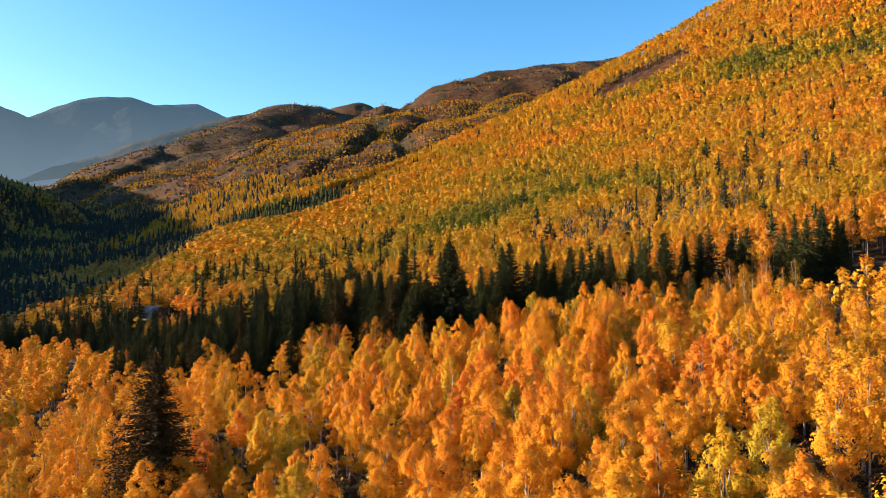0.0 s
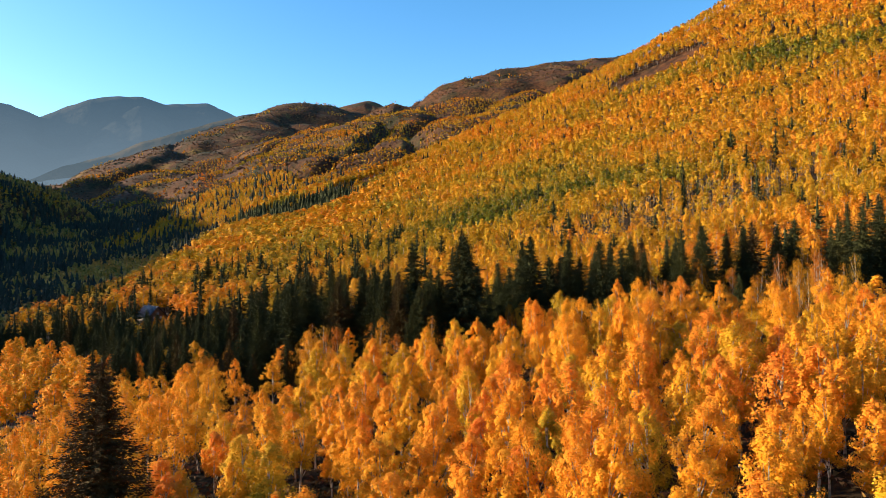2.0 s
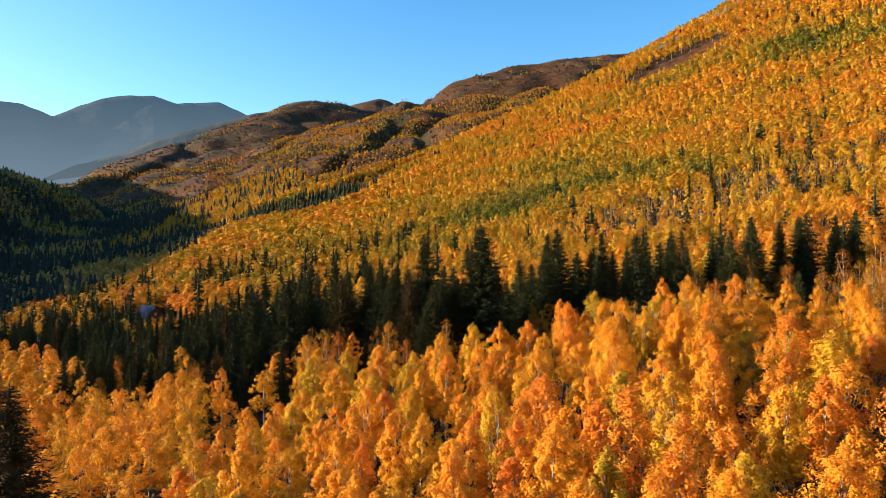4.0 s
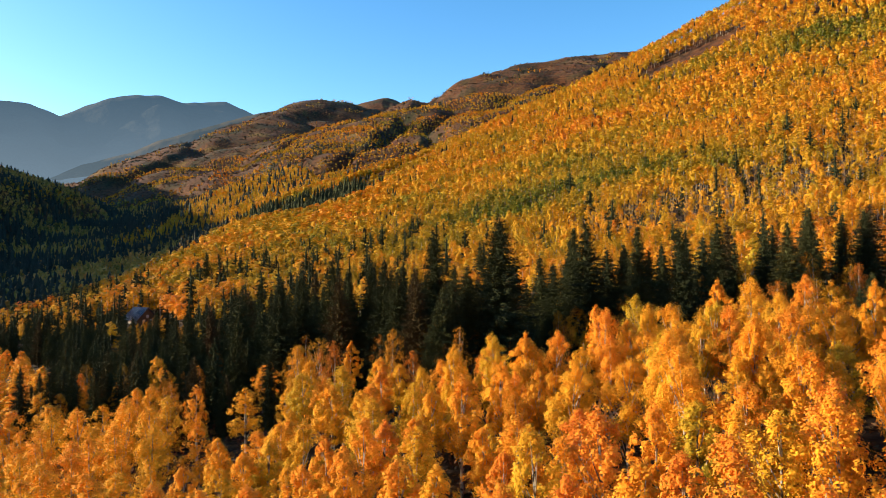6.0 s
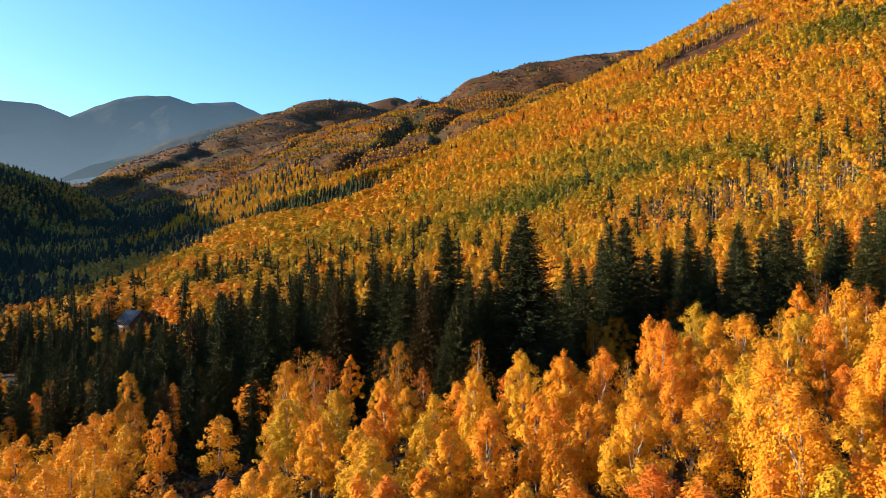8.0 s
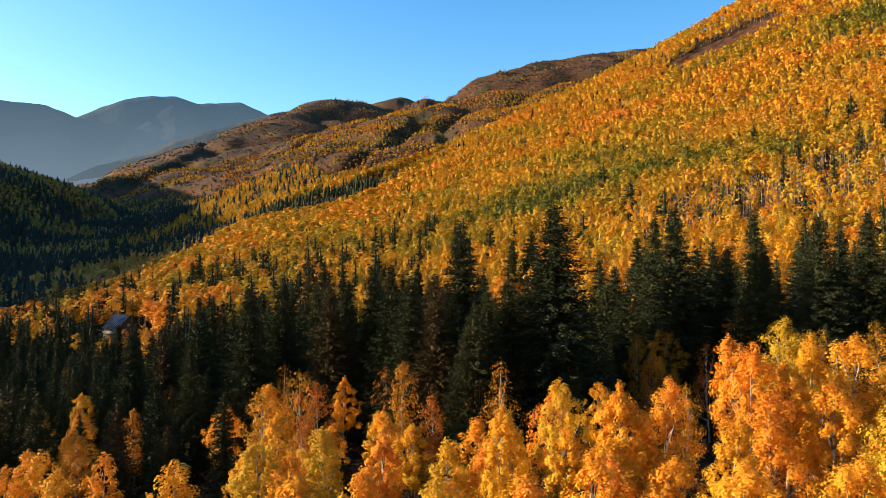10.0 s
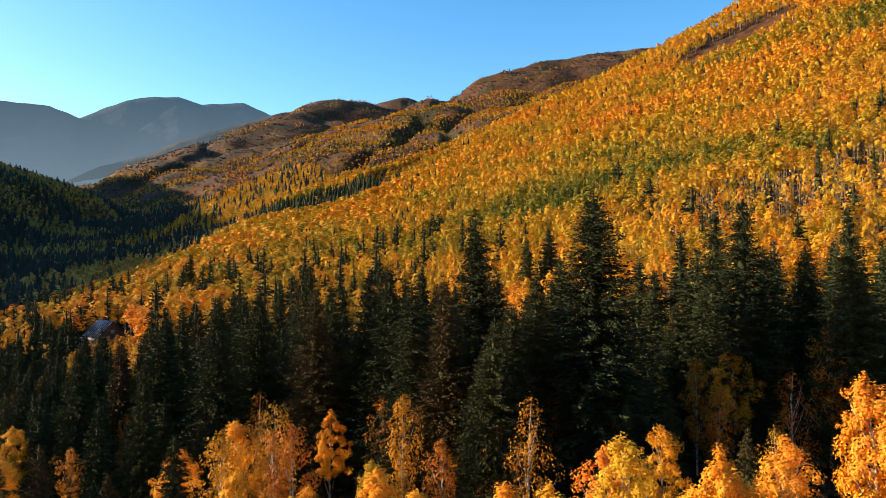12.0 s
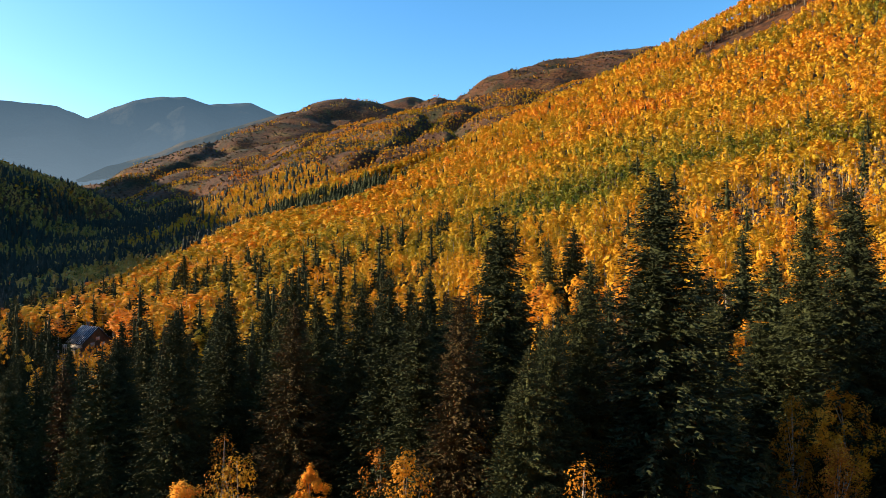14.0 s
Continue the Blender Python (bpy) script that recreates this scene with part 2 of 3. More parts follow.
def height(x, y):
    x, y = np.asarray(x, float), np.asarray(y, float)
    # the aspen slope: a bowl that steepens upwards, cut off along its brow
    brow = 838 + 320 / (1 + np.exp((x + 230) / 28))
    over = soft_max(y - brow, 0 * x, 40.0)
    u, v = x / 100, (y - over) / 100
    u = np.minimum(u, 6.0)
    low = -(7.85 + 4.1 * v) / 5.16
    side = np.maximum(low - u, 0)
    u = np.maximum(u, low)
    v = np.maximum(v, -6.0)
    slope = -2.88 + 7.85 * u + 1.37 * v + 2.58 * u * u + 4.1 * u * v + 2.37 * v * v + 12 * side - 0.30 * over
    # the valley floor, climbing away
    mid = -400 - 0.46 * np.maximum(y - 650, 0)
    floor = np.interp(y, [-4000, 650, 1100, 1850, 2800, 5000], [-60, -4, 58, 185, 280, 520]) + 0.06 * np.abs(x - mid)
    z = soft_max(slope, np.where(y > 500, floor, -60), 12.0)
    rough = rolling(x, y, 150, 5) * 5
    far = np.clip((np.hypot(x, y) - 900) / 700, 0, 1)
    for crest, fall, gully in ((SPUR, 0.42, 0.6), (BROWN_RIDGE, 0.46, 0.45), (HIGH_RIDGE, 0.42, 1.0), (SHADED_HILL, 0.42, 0.6), (SHADOW_RIDGE, 0.75, 0.6)):
        z = soft_max(z, ridge(x, y, crest, fall, gully) + rough * far * 0.6, 25.0)
    u = np.clip(((x + 130) * -130 + (y - 735) * 75) / (130 ** 2 + 75 ** 2), 0, 1)
    z = z - 12 * np.exp(-((np.hypot(x + 130 + 130 * u, y - 735 - 75 * u) / 32) ** 2))       # the wooded ravine
    return z + rolling(x, y, 60, 9) * 0.8 * np.clip(y / 200, 0, 1)


# ---- ground: one sheet, finer near the flight ----
ang = np.concatenate([np.linspace(-46, 46, 360), np.linspace(46, 314, 90)[1:-1]])
rad = np.concatenate([[0.0], np.geomspace(6, 600, 84), np.linspace(616, 3350, 172), np.geomspace(3450, 4850, 10)])
A, R = np.meshgrid(np.radians(ang), rad)
gx, gy = -3 + np.sin(A) * R, 60 + np.cos(A) * R
gz = height(gx, gy)
na, nr = len(ang), len(rad)
i, j = np.meshgrid(np.arange(nr - 1), np.arange(na), indexing="ij")
k = (j + 1) % na
quads = np.stack([i * na + j, (i + 1) * na + j, (i + 1) * na + k, i * na + k], -1).reshape(-1, 4)[:, ::-1]
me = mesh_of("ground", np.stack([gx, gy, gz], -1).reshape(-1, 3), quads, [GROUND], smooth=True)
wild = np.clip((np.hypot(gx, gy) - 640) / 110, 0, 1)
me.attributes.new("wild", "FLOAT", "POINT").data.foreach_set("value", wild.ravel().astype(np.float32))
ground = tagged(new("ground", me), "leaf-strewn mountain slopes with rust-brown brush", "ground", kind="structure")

# ---- far ranges ----


def range_of(name, crest, depth, base, label, seed, stuff):
    c = np.asarray(crest, float)
    s = np.linspace(0, len(c) - 1, 220)
    line = np.stack([np.interp(s, np.arange(len(c)), c[:, n]) for n in range(3)], 1)
    rows = []
    for u in np.linspace(0, 1, 40):
        r = line.copy()
        way = r[:, :2] - np.array([0, 60])
        way /= np.linalg.norm(way, axis=1, keepdims=True)
        r[:, :2] -= way * depth * u
        r[:, 2] = line[:, 2] + (base - line[:, 2]) * u ** 0.8
        r[:, 2] += (rolling(r[:, 0], r[:, 1], 900, seed) * 40 + rolling(r[:, 0], r[:, 1], 260, seed + 1) * 26) * min(1, u * 6) * (1 - u) + rolling(r[:, 0], r[:, 1], 90, seed + 2) * 2
        r[:, 2] -= ravines(r[:, 0] * 0.6, r[:, 1] * 0.6) * 1.3 * min(1, u * 5) * (1 - u)
        rows.append(r)
    back = line.copy()
    back[:, 1] += 150
    back[:, 2] = base
    rows.insert(0, back)
    v = np.concatenate(rows)
    n, m = len(rows), 220
    i, j = np.meshgrid(np.arange(n - 1), np.arange(m - 1), indexing="ij")
    q = np.stack([i * m + j, (i + 1) * m + j, (i + 1) * m + j + 1, i * m + j + 1], -1).reshape(-1, 4)
    return tagged(new(name, mesh_of(name, v, q, [stuff], smooth=True)), label, "mountain", kind="structure")


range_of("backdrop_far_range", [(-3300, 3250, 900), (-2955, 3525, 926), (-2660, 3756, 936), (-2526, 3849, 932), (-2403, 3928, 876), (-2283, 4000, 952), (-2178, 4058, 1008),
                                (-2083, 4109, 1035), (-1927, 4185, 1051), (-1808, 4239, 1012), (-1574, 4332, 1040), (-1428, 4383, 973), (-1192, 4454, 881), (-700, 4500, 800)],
         1500, 250, "distant mountain range with blue haze put in as glow", 21, FAR)
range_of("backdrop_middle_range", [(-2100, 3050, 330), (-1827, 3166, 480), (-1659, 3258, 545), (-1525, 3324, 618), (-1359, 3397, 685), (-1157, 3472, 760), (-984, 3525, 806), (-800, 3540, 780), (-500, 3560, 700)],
         700, 260, "middle mountain ridge above the valley with haze put in as glow", 31, MIDDLE)

# ---- trees ----


def aspen_arrays(seed, tall, wide, leaves, size, bare=0.40, tufts=30, spire=True):
    """Trunk and crown of an aspen, foot at the origin: leaf tufts at the ends of rising limbs, with side leaders in a spired crown."""
    rng = np.random.RandomState(seed)
    wood, crown = Pile(), Pile()
    bend = rng.normal(0, 0.022 * tall, 2)
    h = np.array([-0.6, 0.0, 0.25 * tall, 0.5 * tall, 0.75 * tall, 0.96 * tall])
    u = np.clip(h / tall, 0, 1)
    axis = np.stack([bend[0] * np.sin(u * 3), bend[1] * u * u, h], 1)
    wood.tube(axis, np.interp(u, [0, 0.1, 1], [0.19, 0.15, 0.03]) * tall / 15, 6)
    levels, reaches = ([0, 0.10, 0.30, 0.58, 0.82, 1.0], [0.50, 0.84, 1.0, 0.92, 0.62, 0.18]) if spire else ([0, 0.2, 0.45, 0.75, 1.0], [0.55, 0.92, 1.0, 0.80, 0.30])

    def stem(z):
        return np.array([np.interp(z, h, axis[:, 0]), np.interp(z, h, axis[:, 1]), z])

    spots, radii = [], []
    heavy = rng.uniform(0, 6.28)
    full = min(1.0, (36 / tufts) ** 0.5)
    for n in range(tufts):
        s = (n + rng.uniform(0, 1)) / tufts                      # 0 at the crown's foot, 1 at its tip
        reach = wide * float(np.interp(s, levels, reaches))
        a = n * 2.4 + rng.normal(0, 0.5)
        out = reach * rng.uniform(0.08, 1.0) ** 0.6 * (1 + 0.24 * math.cos(a - heavy))
        z = tall * (bare + (1 - bare) * s * 0.95) + rng.normal(0, 0.3) - 0.12 * out
        r = rng.uniform(0.26, 0.46) * wide * (1 - 0.35 * s) * full
        p = stem(z)
        p[:2] += np.array([math.cos(a), math.sin(a)]) * out
        spots.append(p), radii.append(r)
        if spire and n % 9 == 4 and s < 0.8:                      # a side leader
            for k in range(1, 4):
                spots.append(p + [rng.normal(0, 0.12), rng.normal(0, 0.12), 0.55 * k * r / full])
                radii.append(r * (1 - 0.24 * k))
        if n % (3 if tufts < 40 else 8) == 0:
            root = stem(max(tall * 0.22, z - 0.35 * tall * (1 - bare) - out * 0.3))
            wood.tube([root, root * 0.45 + p * 0.55 + [0, 0, -0.25], p], np.array([0.062, 0.045, 0.015]) * tall / 15, 4)
    for k in range(4):                                            # the leader and its shoulders
        spots.append(stem(tall * (0.99 - 0.03 * k)) + rng.normal(0, 0.16 * k, 3) * [1, 1, 0])
        radii.append(0.12 * wide * (1 + 0.45 * k))
    spots, radii = np.array(spots), np.array(radii)
    deep = leaves // 10 if tufts > 40 else 0                      # larger sprays inside the tufts
    pick = rng.choice(len(spots), leaves, p=radii ** 2 / (radii ** 2).sum())
    way = rng.normal(size=(leaves, 3))
    way /= np.linalg.norm(way, axis=1, keepdims=True)
    shell = rng.uniform(0.50, 1.12, leaves) ** 0.6
    shell[:deep] = rng.uniform(0.05, 0.5, deep)
    place = spots[pick] + way * (radii[pick] * shell)[:, None] * [1, 1, 1.12]
    heart = np.array([axis[3, 0], axis[3, 1], tall * (bare + 0.38 * (1 - bare))])
    away = (place - heart) / [wide, wide, 0.5 * tall * (1 - bare)]
    sizes = size * rng.uniform(0.65, 1.35, leaves)
    sizes[:deep] *= 1.6
    facing = way * 0.7 + away * 0.75 if spire else way * 0.35 + away * 1.1
    crown.cards(place, facing + rng.normal(0, 0.25 if spire else 0.20, (leaves, 3)) + [0, 0, 0.25], sizes, rng)
    return wood.arrays(), crown.arrays()


def spruce_arrays(seed, tall, wide, step=0.50, sprays=9, fine=1.0):
    """Trunk and feathery boughs of a spruce or fir, foot at the origin."""
    rng = np.random.RandomState(seed)
    wood, crown = Pile(), Pile()
    wood.tube([(0, 0, -0.6), (0, 0, tall * 0.5), (0, 0, tall)], np.array([0.28, 0.17, 0.02]) * tall / 22, 6)
    foot = rng.uniform(0.04, 0.10) * tall
    lean = rng.uniform(0, 6.28)
    hs = np.linspace(foot, tall * 0.96, 9)
    crown.tube(np.stack([0 * hs, 0 * hs, hs], 1), (0.30 if fine < 2 else 0.22) * wide * (1 - hs / tall) ** 0.8 * rng.uniform(0.85, 1.15, 9) + 0.03, 7)
    z, boughs = foot, []
    while z < tall - 0.3:
        u = z / tall
        reach = wide * (1 - u) ** 0.74 * (0.80 + 0.20 * min(1, u * 6)) + 0.16
        reach *= 1 + 0.10 * math.sin(9 * u + seed) + rng.normal(0, 0.06)
        count = max(5, int(round(sprays * (0.55 + 0.45 * (1 - u)))))
        a = rng.uniform(0, 6.28) + 6.283 * np.arange(count) / count + rng.normal(0, 0.25, count)
        r = reach * rng.uniform(0.62, 1.12, count) * (1 + 0.10 * np.cos(a - lean))
        boughs += [(z + rng.normal(0, 0.40), u, p, q) for p, q in zip(a, r)]
        z += step * rng.uniform(0.8, 1.25) * (0.55 + 0.55 * (1 - u))
    for z, u, a, r in boughs:
        out, side = np.array([math.cos(a), math.sin(a), 0]), np.array([-math.sin(a), math.cos(a), 0])
        droop, lift = rng.uniform(0.10, 0.75) * (1.3 - u), rng.uniform(0.10, 0.42)
        n = max(2, int((7 if r > 1.6 else (5 if r > 0.8 else 3)) * fine))
        first = 0.22 if fine < 1 else 0.08
        s = first + (0.96 - first) * (np.arange(n) + rng.uniform(0, 1, n)) / n
        s[-1] = 0.92
        base = out * (r * s)[:, None] + np.array([0, 0, 1.0]) * (z - droop * r * s + lift * r * s * s)[:, None]
        base += rng.normal(0, 0.10, (n, 3)) * min(1.0, r)
        hand = np.where(np.arange(n) % 2 == 0, 1.0, -1.0)[:, None] * rng.uniform(0.3, 1.0, (n, 1))
        hand[-1] = 0.05
        long = (0.34 + 0.34 * (1 - s) + 0.06 * rng.normal(size=n))[:, None] * min(1.3, 0.45 + 0.32 * r) * (1.35 if fine < 1.3 else 1.12) / fine ** 0.56
        way = out * 0.75 + side * hand * 0.85 + np.array([0, 0, 1.0]) * rng.uniform(-0.62, 0.28, (n, 1))
        flat = out * rng.uniform(-0.6, 0.6, (n, 1)) + side * rng.uniform(-0.35, 0.35, (n, 1)) + np.array([0, 0, 1.0]) * rng.uniform(0.25, 0.60, (n, 1))
        v = np.stack([base - flat * long * 0.60, base + flat * long * 0.45, base + way * long * 1.2], 1)
        crown.add(v.reshape(-1, 3), np.arange(3 * n).reshape(-1, 3))
    crown.add([(0.10, 0, tall - 0.8), (-0.06, 0.09, tall - 0.8), (0, 0, tall + 0.35), (-0.06, -0.09, tall - 0.8)], [[0, 1, 2], [1, 3, 2], [3, 0, 2]])
    return wood.arrays(), crown.arrays()


def far_spruce(seed, tall, wide, tiers):
    """A spruce far off: ragged skirts one over the other."""
    rng = np.random.RandomState(seed)
    wood, crown = Pile(), Pile()
    wood.tube([(0, 0, -0.5), (0, 0, tall * 0.5)], [0.2, 0.1], 3)
    for n in range(tiers):
        low, high = 0.06 + 0.88 * n / tiers, min(1.0, 0.06 + 0.88 * (n + 1.5) / tiers)
        a = rng.uniform(0, 6.28) + 6.283 * np.arange(8) / 8 + rng.normal(0, 0.2, 8)
        r = wide * (1 - low) ** 0.85 * rng.uniform(0.75, 1.25, 8) * np.where(np.arange(8) % 2, 0.55, 1.1)
        ring = np.stack([np.cos(a) * r, np.sin(a) * r, low * tall - 0.35 * r * rng.uniform(0, 1.5, 8) + rng.normal(0, 0.25, 8)], 1)
        crown.add(np.concatenate([ring, [[rng.normal(0, 0.12), rng.normal(0, 0.12), high * tall]]]), [[k, (k + 1) % 8, 8] for k in range(8)])
    return wood.arrays(), crown.arrays()


def tree_thing(name, wood, crown, bark, leaves, label, group, crown_name="crown"):
    t = tagged(new(name), label, "tree", group)
    part("trunk", mesh_of("trunk", *wood, [bark], smooth=True), t)
    part(crown_name, mesh_of(crown_name, *crown, [leaves]), t)
    return t


def scatter(rng, x0, x1, y0, y1, gap, keep):
    """Points at least about gap apart."""
    nx, ny = int((x1 - x0) / gap), int((y1 - y0) / gap)
    px, py = np.meshgrid(np.arange(nx), np.arange(ny))
    px = x0 + (px.ravel() + 0.5 + 0.5 * (py.ravel() % 2) + rng.uniform(-0.38, 0.38, nx * ny)) * gap
    py = y0 + (py.ravel() + 0.5 + rng.uniform(-0.38, 0.38, nx * ny)) * gap
    ok = keep(px, py)
    return px[ok], py[ok]


def joined(name, templates, bark, leaves, px, py, which, scale, scale_z, turn, tone, label, category, wood_tone=None):
    """One mesh of many far trees."""
    vs, qs, ms, ts, n = [], [], [], [], 0
    pz = height(px, py) - 0.1
    for k, (wood, crown) in enumerate(templates):
        at = np.where(which == k)[0]
        if not len(at):
            continue
        v = np.concatenate([wood[0], crown[0]])
        q = np.concatenate([wood[1], crown[1] + len(wood[0])])
        c, s = np.cos(turn[at])[:, None], np.sin(turn[at])[:, None]
        x = (v[None, :, 0] * c - v[None, :, 1] * s) * scale[at][:, None] + px[at][:, None]
        y = (v[None, :, 0] * s + v[None, :, 1] * c) * scale[at][:, None] + py[at][:, None]
        z = v[None, :, 2] * scale_z[at][:, None] + pz[at][:, None]
        vs.append(np.stack([x, y, z], -1).reshape(-1, 3))
        qs.append((q[None] + n + np.arange(len(at))[:, None, None] * len(v)).reshape(-1, 3))
        ms.append(np.tile(np.r_[np.zeros(len(wood[1]), int), np.ones(len(crown[1]), int)], len(at)))
        rise = 0.13 * (v[:, 2] / v[:, 2].max() - 0.72)                  # the tips turn first
        ts.append((tone[at][:, None] + rise[None]).ravel())
        n += len(at) * len(v)
    me = mesh_of(name, np.concatenate(vs), np.concatenate(qs), [bark, leaves], np.concatenate(ms), tone=np.concatenate(ts))
    return tagged(new(name, me), label, category, kind="stuff")


def belt_front(x):
    return np.interp(x, [-400, -200, -130, -80, -45, 0, 30, 90, 200], [330, 285, 252, 194, 180, 178, 176, 174, 185])


def belt_depth(x):
    return np.interp(x, [-400, -130, -40, 5, 20, 60, 200], [40, 60, 60, 44, 26, 13, 9])


rng = np.random.RandomState(11)
HOUSE = (-139.0, 327.5)
used = set()


def in_sight(x, y):
    """The glade below the cabin."""
    depth = HOUSE[1] - y
    return (depth > -4) & (depth < 78) & (x - HOUSE[0] > 0.44 * depth - 7) & (x - HOUSE[0] < 0.66 * depth + 7)


def stand(kinds, x, y, n, s, sz, turn):
    m = pose(x, y, float(height(x, y)) - 0.1, 0, 0, turn) @ Matrix.Diagonal((s, s, sz, 1))
    first = kinds[n][1]
    if first.name in used:
        c = copy_thing(first, Matrix.Identity(4))
        c.matrix_basis = m
        return c
    used.add(first.name)
    first.matrix_basis = m
    return first


def wedge(x, y, spare=0.0):
    return (x > -14 - spare - 0.76 * np.maximum(y, 0)) & (x < 6 + spare + 0.70 * np.maximum(y, 0))


# ---- the aspen grove under the flight ----
def aspen_set(count, seed, leaves, size):
    made = []
    for n in range(count):
        w, c = aspen_arrays(seed + n, 15.0, [2.6, 2.2, 2.9, 2.3, 2.7, 2.1, 3.0, 2.4][n], leaves, size, bare=[0.40, 0.48, 0.42, 0.50, 0.38, 0.46, 0.43, 0.41][n], tufts=84)
        made.append(((w, c), tree_thing("aspen_tree", w, c, BARK, LEAVES, "golden-orange aspen with pale trunk in autumn leaf", "aspens of the grove")))
    return made


aspen_kinds, side_kinds = aspen_set(8, 100, 12500, 0.062), aspen_set(6, 120, 7500, 0.082)
px, py = scatter(rng, -150, 125, 14, 262, 5.5, lambda x, y: (rolling(x, y, 26, 13) > -0.62) & (y < belt_front(x) - np.interp(x, [-150, -90, -60, -35, 12, 22, 200], [14, 16, 30, 24, 25, 26, 24])) & wedge(x, y, 5) & (y > 26) & (np.hypot(x + 35.5, y - 83.8) > 4))
order = np.argsort(np.maximum(np.abs(px + 5 - 0.03 * py) * np.where(px > 0, 0.72, 1.0), 24 + 0.02 * py) + 90 * (py < 44) - 16 * ((py > 112) & (px > 5) & (px < 65)))
near, rest = order[:272], order[272:]


def aspen_scale(x):
    tall = np.interp(x, [-120, -30, 0, 14, 34, 60], [0.66, 0.73, 0.84, 1.01, 0.97, 0.78]) * rng.uniform(0.84, 1.17, np.shape(x))
    return rng.uniform(0.86, 1.18, np.shape(x)) * (0.45 + 0.6 * tall), tall


gs, gz2 = aspen_scale(px)
for n, k in enumerate(near):
    kinds = aspen_kinds if n < 120 else side_kinds
    stand(kinds, px[k], py[k], rng.randint(len(kinds)), gs[k], gz2[k], rng.uniform(0, 360))
k = rest
for kind, mine, label in (((3400, 0.105), np.abs(px[k]) < 75, "golden aspens on both sides of the grove"), ((800, 0.26), np.abs(px[k]) >= 75, "golden aspens at the far edge of the grove")):
    grove = [aspen_arrays(150 + n, 15.0, 2.55, *kind, bare=0.38, tufts=56) for n in range(5)]
    j = k[mine]
    joined("aspen_grove", grove, BARK, LEAVES_GROVE, px[j], py[j], rng.randint(0, 5, len(j)), gs[j], gz2[j], rng.uniform(0, 6.28, len(j)),
           rng.uniform(0.46, 0.63, len(j)), label, "trees")

# the last golden aspens before the spruces: x, y, height of the tip
for n, (x, y, top) in enumerate([(12.2, 146.0, 22.7), (13.0, 143.0, 22.4), (19.4, 147.0, 22.5), (7.3, 144.0, 19.5), (2.6, 141.0, 19.3), (-1.7, 146.0, 18.9), (-6.4, 139.0, 18.0)]):
    sz = (top - float(height(x, y))) / 15.2
    stand(aspen_kinds, x, y, (3 * n + 1) % 8, 0.55 + 0.45 * sz, sz, 50.0 * n)

# low undergrowth on the grove's floor
bushes = []
for n in range(4):
    q, c, w = np.random.RandomState(160 + n), Pile(), Pile()
    for k in range(4):
        w.tube([(0, 0, -0.2), (q.normal(0, 0.35), q.normal(0, 0.35), 0.9)], [0.03, 0.01], 3)
    c.cards(q.normal(0, 1, (24, 3)) * [0.55, 0.55, 0.28] + [0, 0, 0.65], q.normal(size=(24, 3)) + [0, 0, 0.7], 0.23, q)
    bushes.append((w.arrays(), c.arrays()))
ux, uy = scatter(rng, -85, 75, 40, 200, 3.4, lambda x, y: wedge(x, y, -2) & (y < belt_front(x)))
n = len(ux)
joined("undergrowth", bushes, SPRUCE_BARK, SCRUB, ux, uy, rng.randint(0, 4, n), rng.uniform(0.8, 2.0, n), rng.uniform(0.7, 1.5, n), rng.uniform(0, 6.28, n),
       rng.uniform(0.1, 1.0, n), "rust and olive undergrowth below the aspens", "bushes")

# thin, drying aspens along the dark edge of the spruces
dry_kinds = []
for n in range(3):
    w, c = aspen_arrays(170 + n, 12.0, 2.2, [2600, 3400, 1500][n], 0.080, bare=0.30, tufts=39)
    dry_kinds.append(((w, c), tree_thing("thin_aspen_tree", w, c, BARK, LEAVES_DRY, "thin rust-orange aspen with sparse drying leaves", "drying aspens")))
ex, ey = scatter(rng, -95, 80, 140, 205, 5.8, lambda x, y: (y > belt_front(x) - np.interp(x, [-95, -60, -35, 12, 22, 80], [18, 29, 23, 24, 25, 23])) & (y < belt_front(x) + 2))
late = []
for x, y in zip(ex, ey):
    s = rng.uniform(0.60, 0.95)
    pick = rng.uniform()
    if pick < (0.60 if x < -38 else 0.28):
        t = rng.uniform(0.45, 0.75) if x < -32 else rng.uniform(0.28, 0.55)
        late.append((x, y, t))
    elif pick > 0.76 and x < 20:
        stand(aspen_kinds, x, y, rng.randint(8), s * 1.02, s * 0.90, rng.uniform(0, 360))
    else:
        stand(dry_kinds, x, y, rng.randint(3), s * rng.uniform(1.0, 1.25), s * 1.25, rng.uniform(0, 360))

# ---- the spruce belt ----
spruce_kinds = []
for n in range(6):
    w, c = spruce_arrays(200 + n, 22.0, [4.7, 4.1, 5.2, 4.3, 4.9, 3.9][n], step=0.40, sprays=11, fine=2.2)
    spruce_kinds.append(((w, c), tree_thing("spruce_tree", w, c, SPRUCE_BARK, NEEDLES, "tall dark green spruce in the forest belt", "spruces of the belt")))

fine_spruces = []
for n in range(4):
    w, c = spruce_arrays(210 + n, 22.0, [4.6, 4.0, 5.0, 4.3][n], step=0.28, sprays=12, fine=6.5)
    fine_spruces.append(((w, c), tree_thing("spruce_tree", w, c, SPRUCE_BARK, NEEDLES, "tall dark green spruce in the forest belt", "spruces of the belt")))

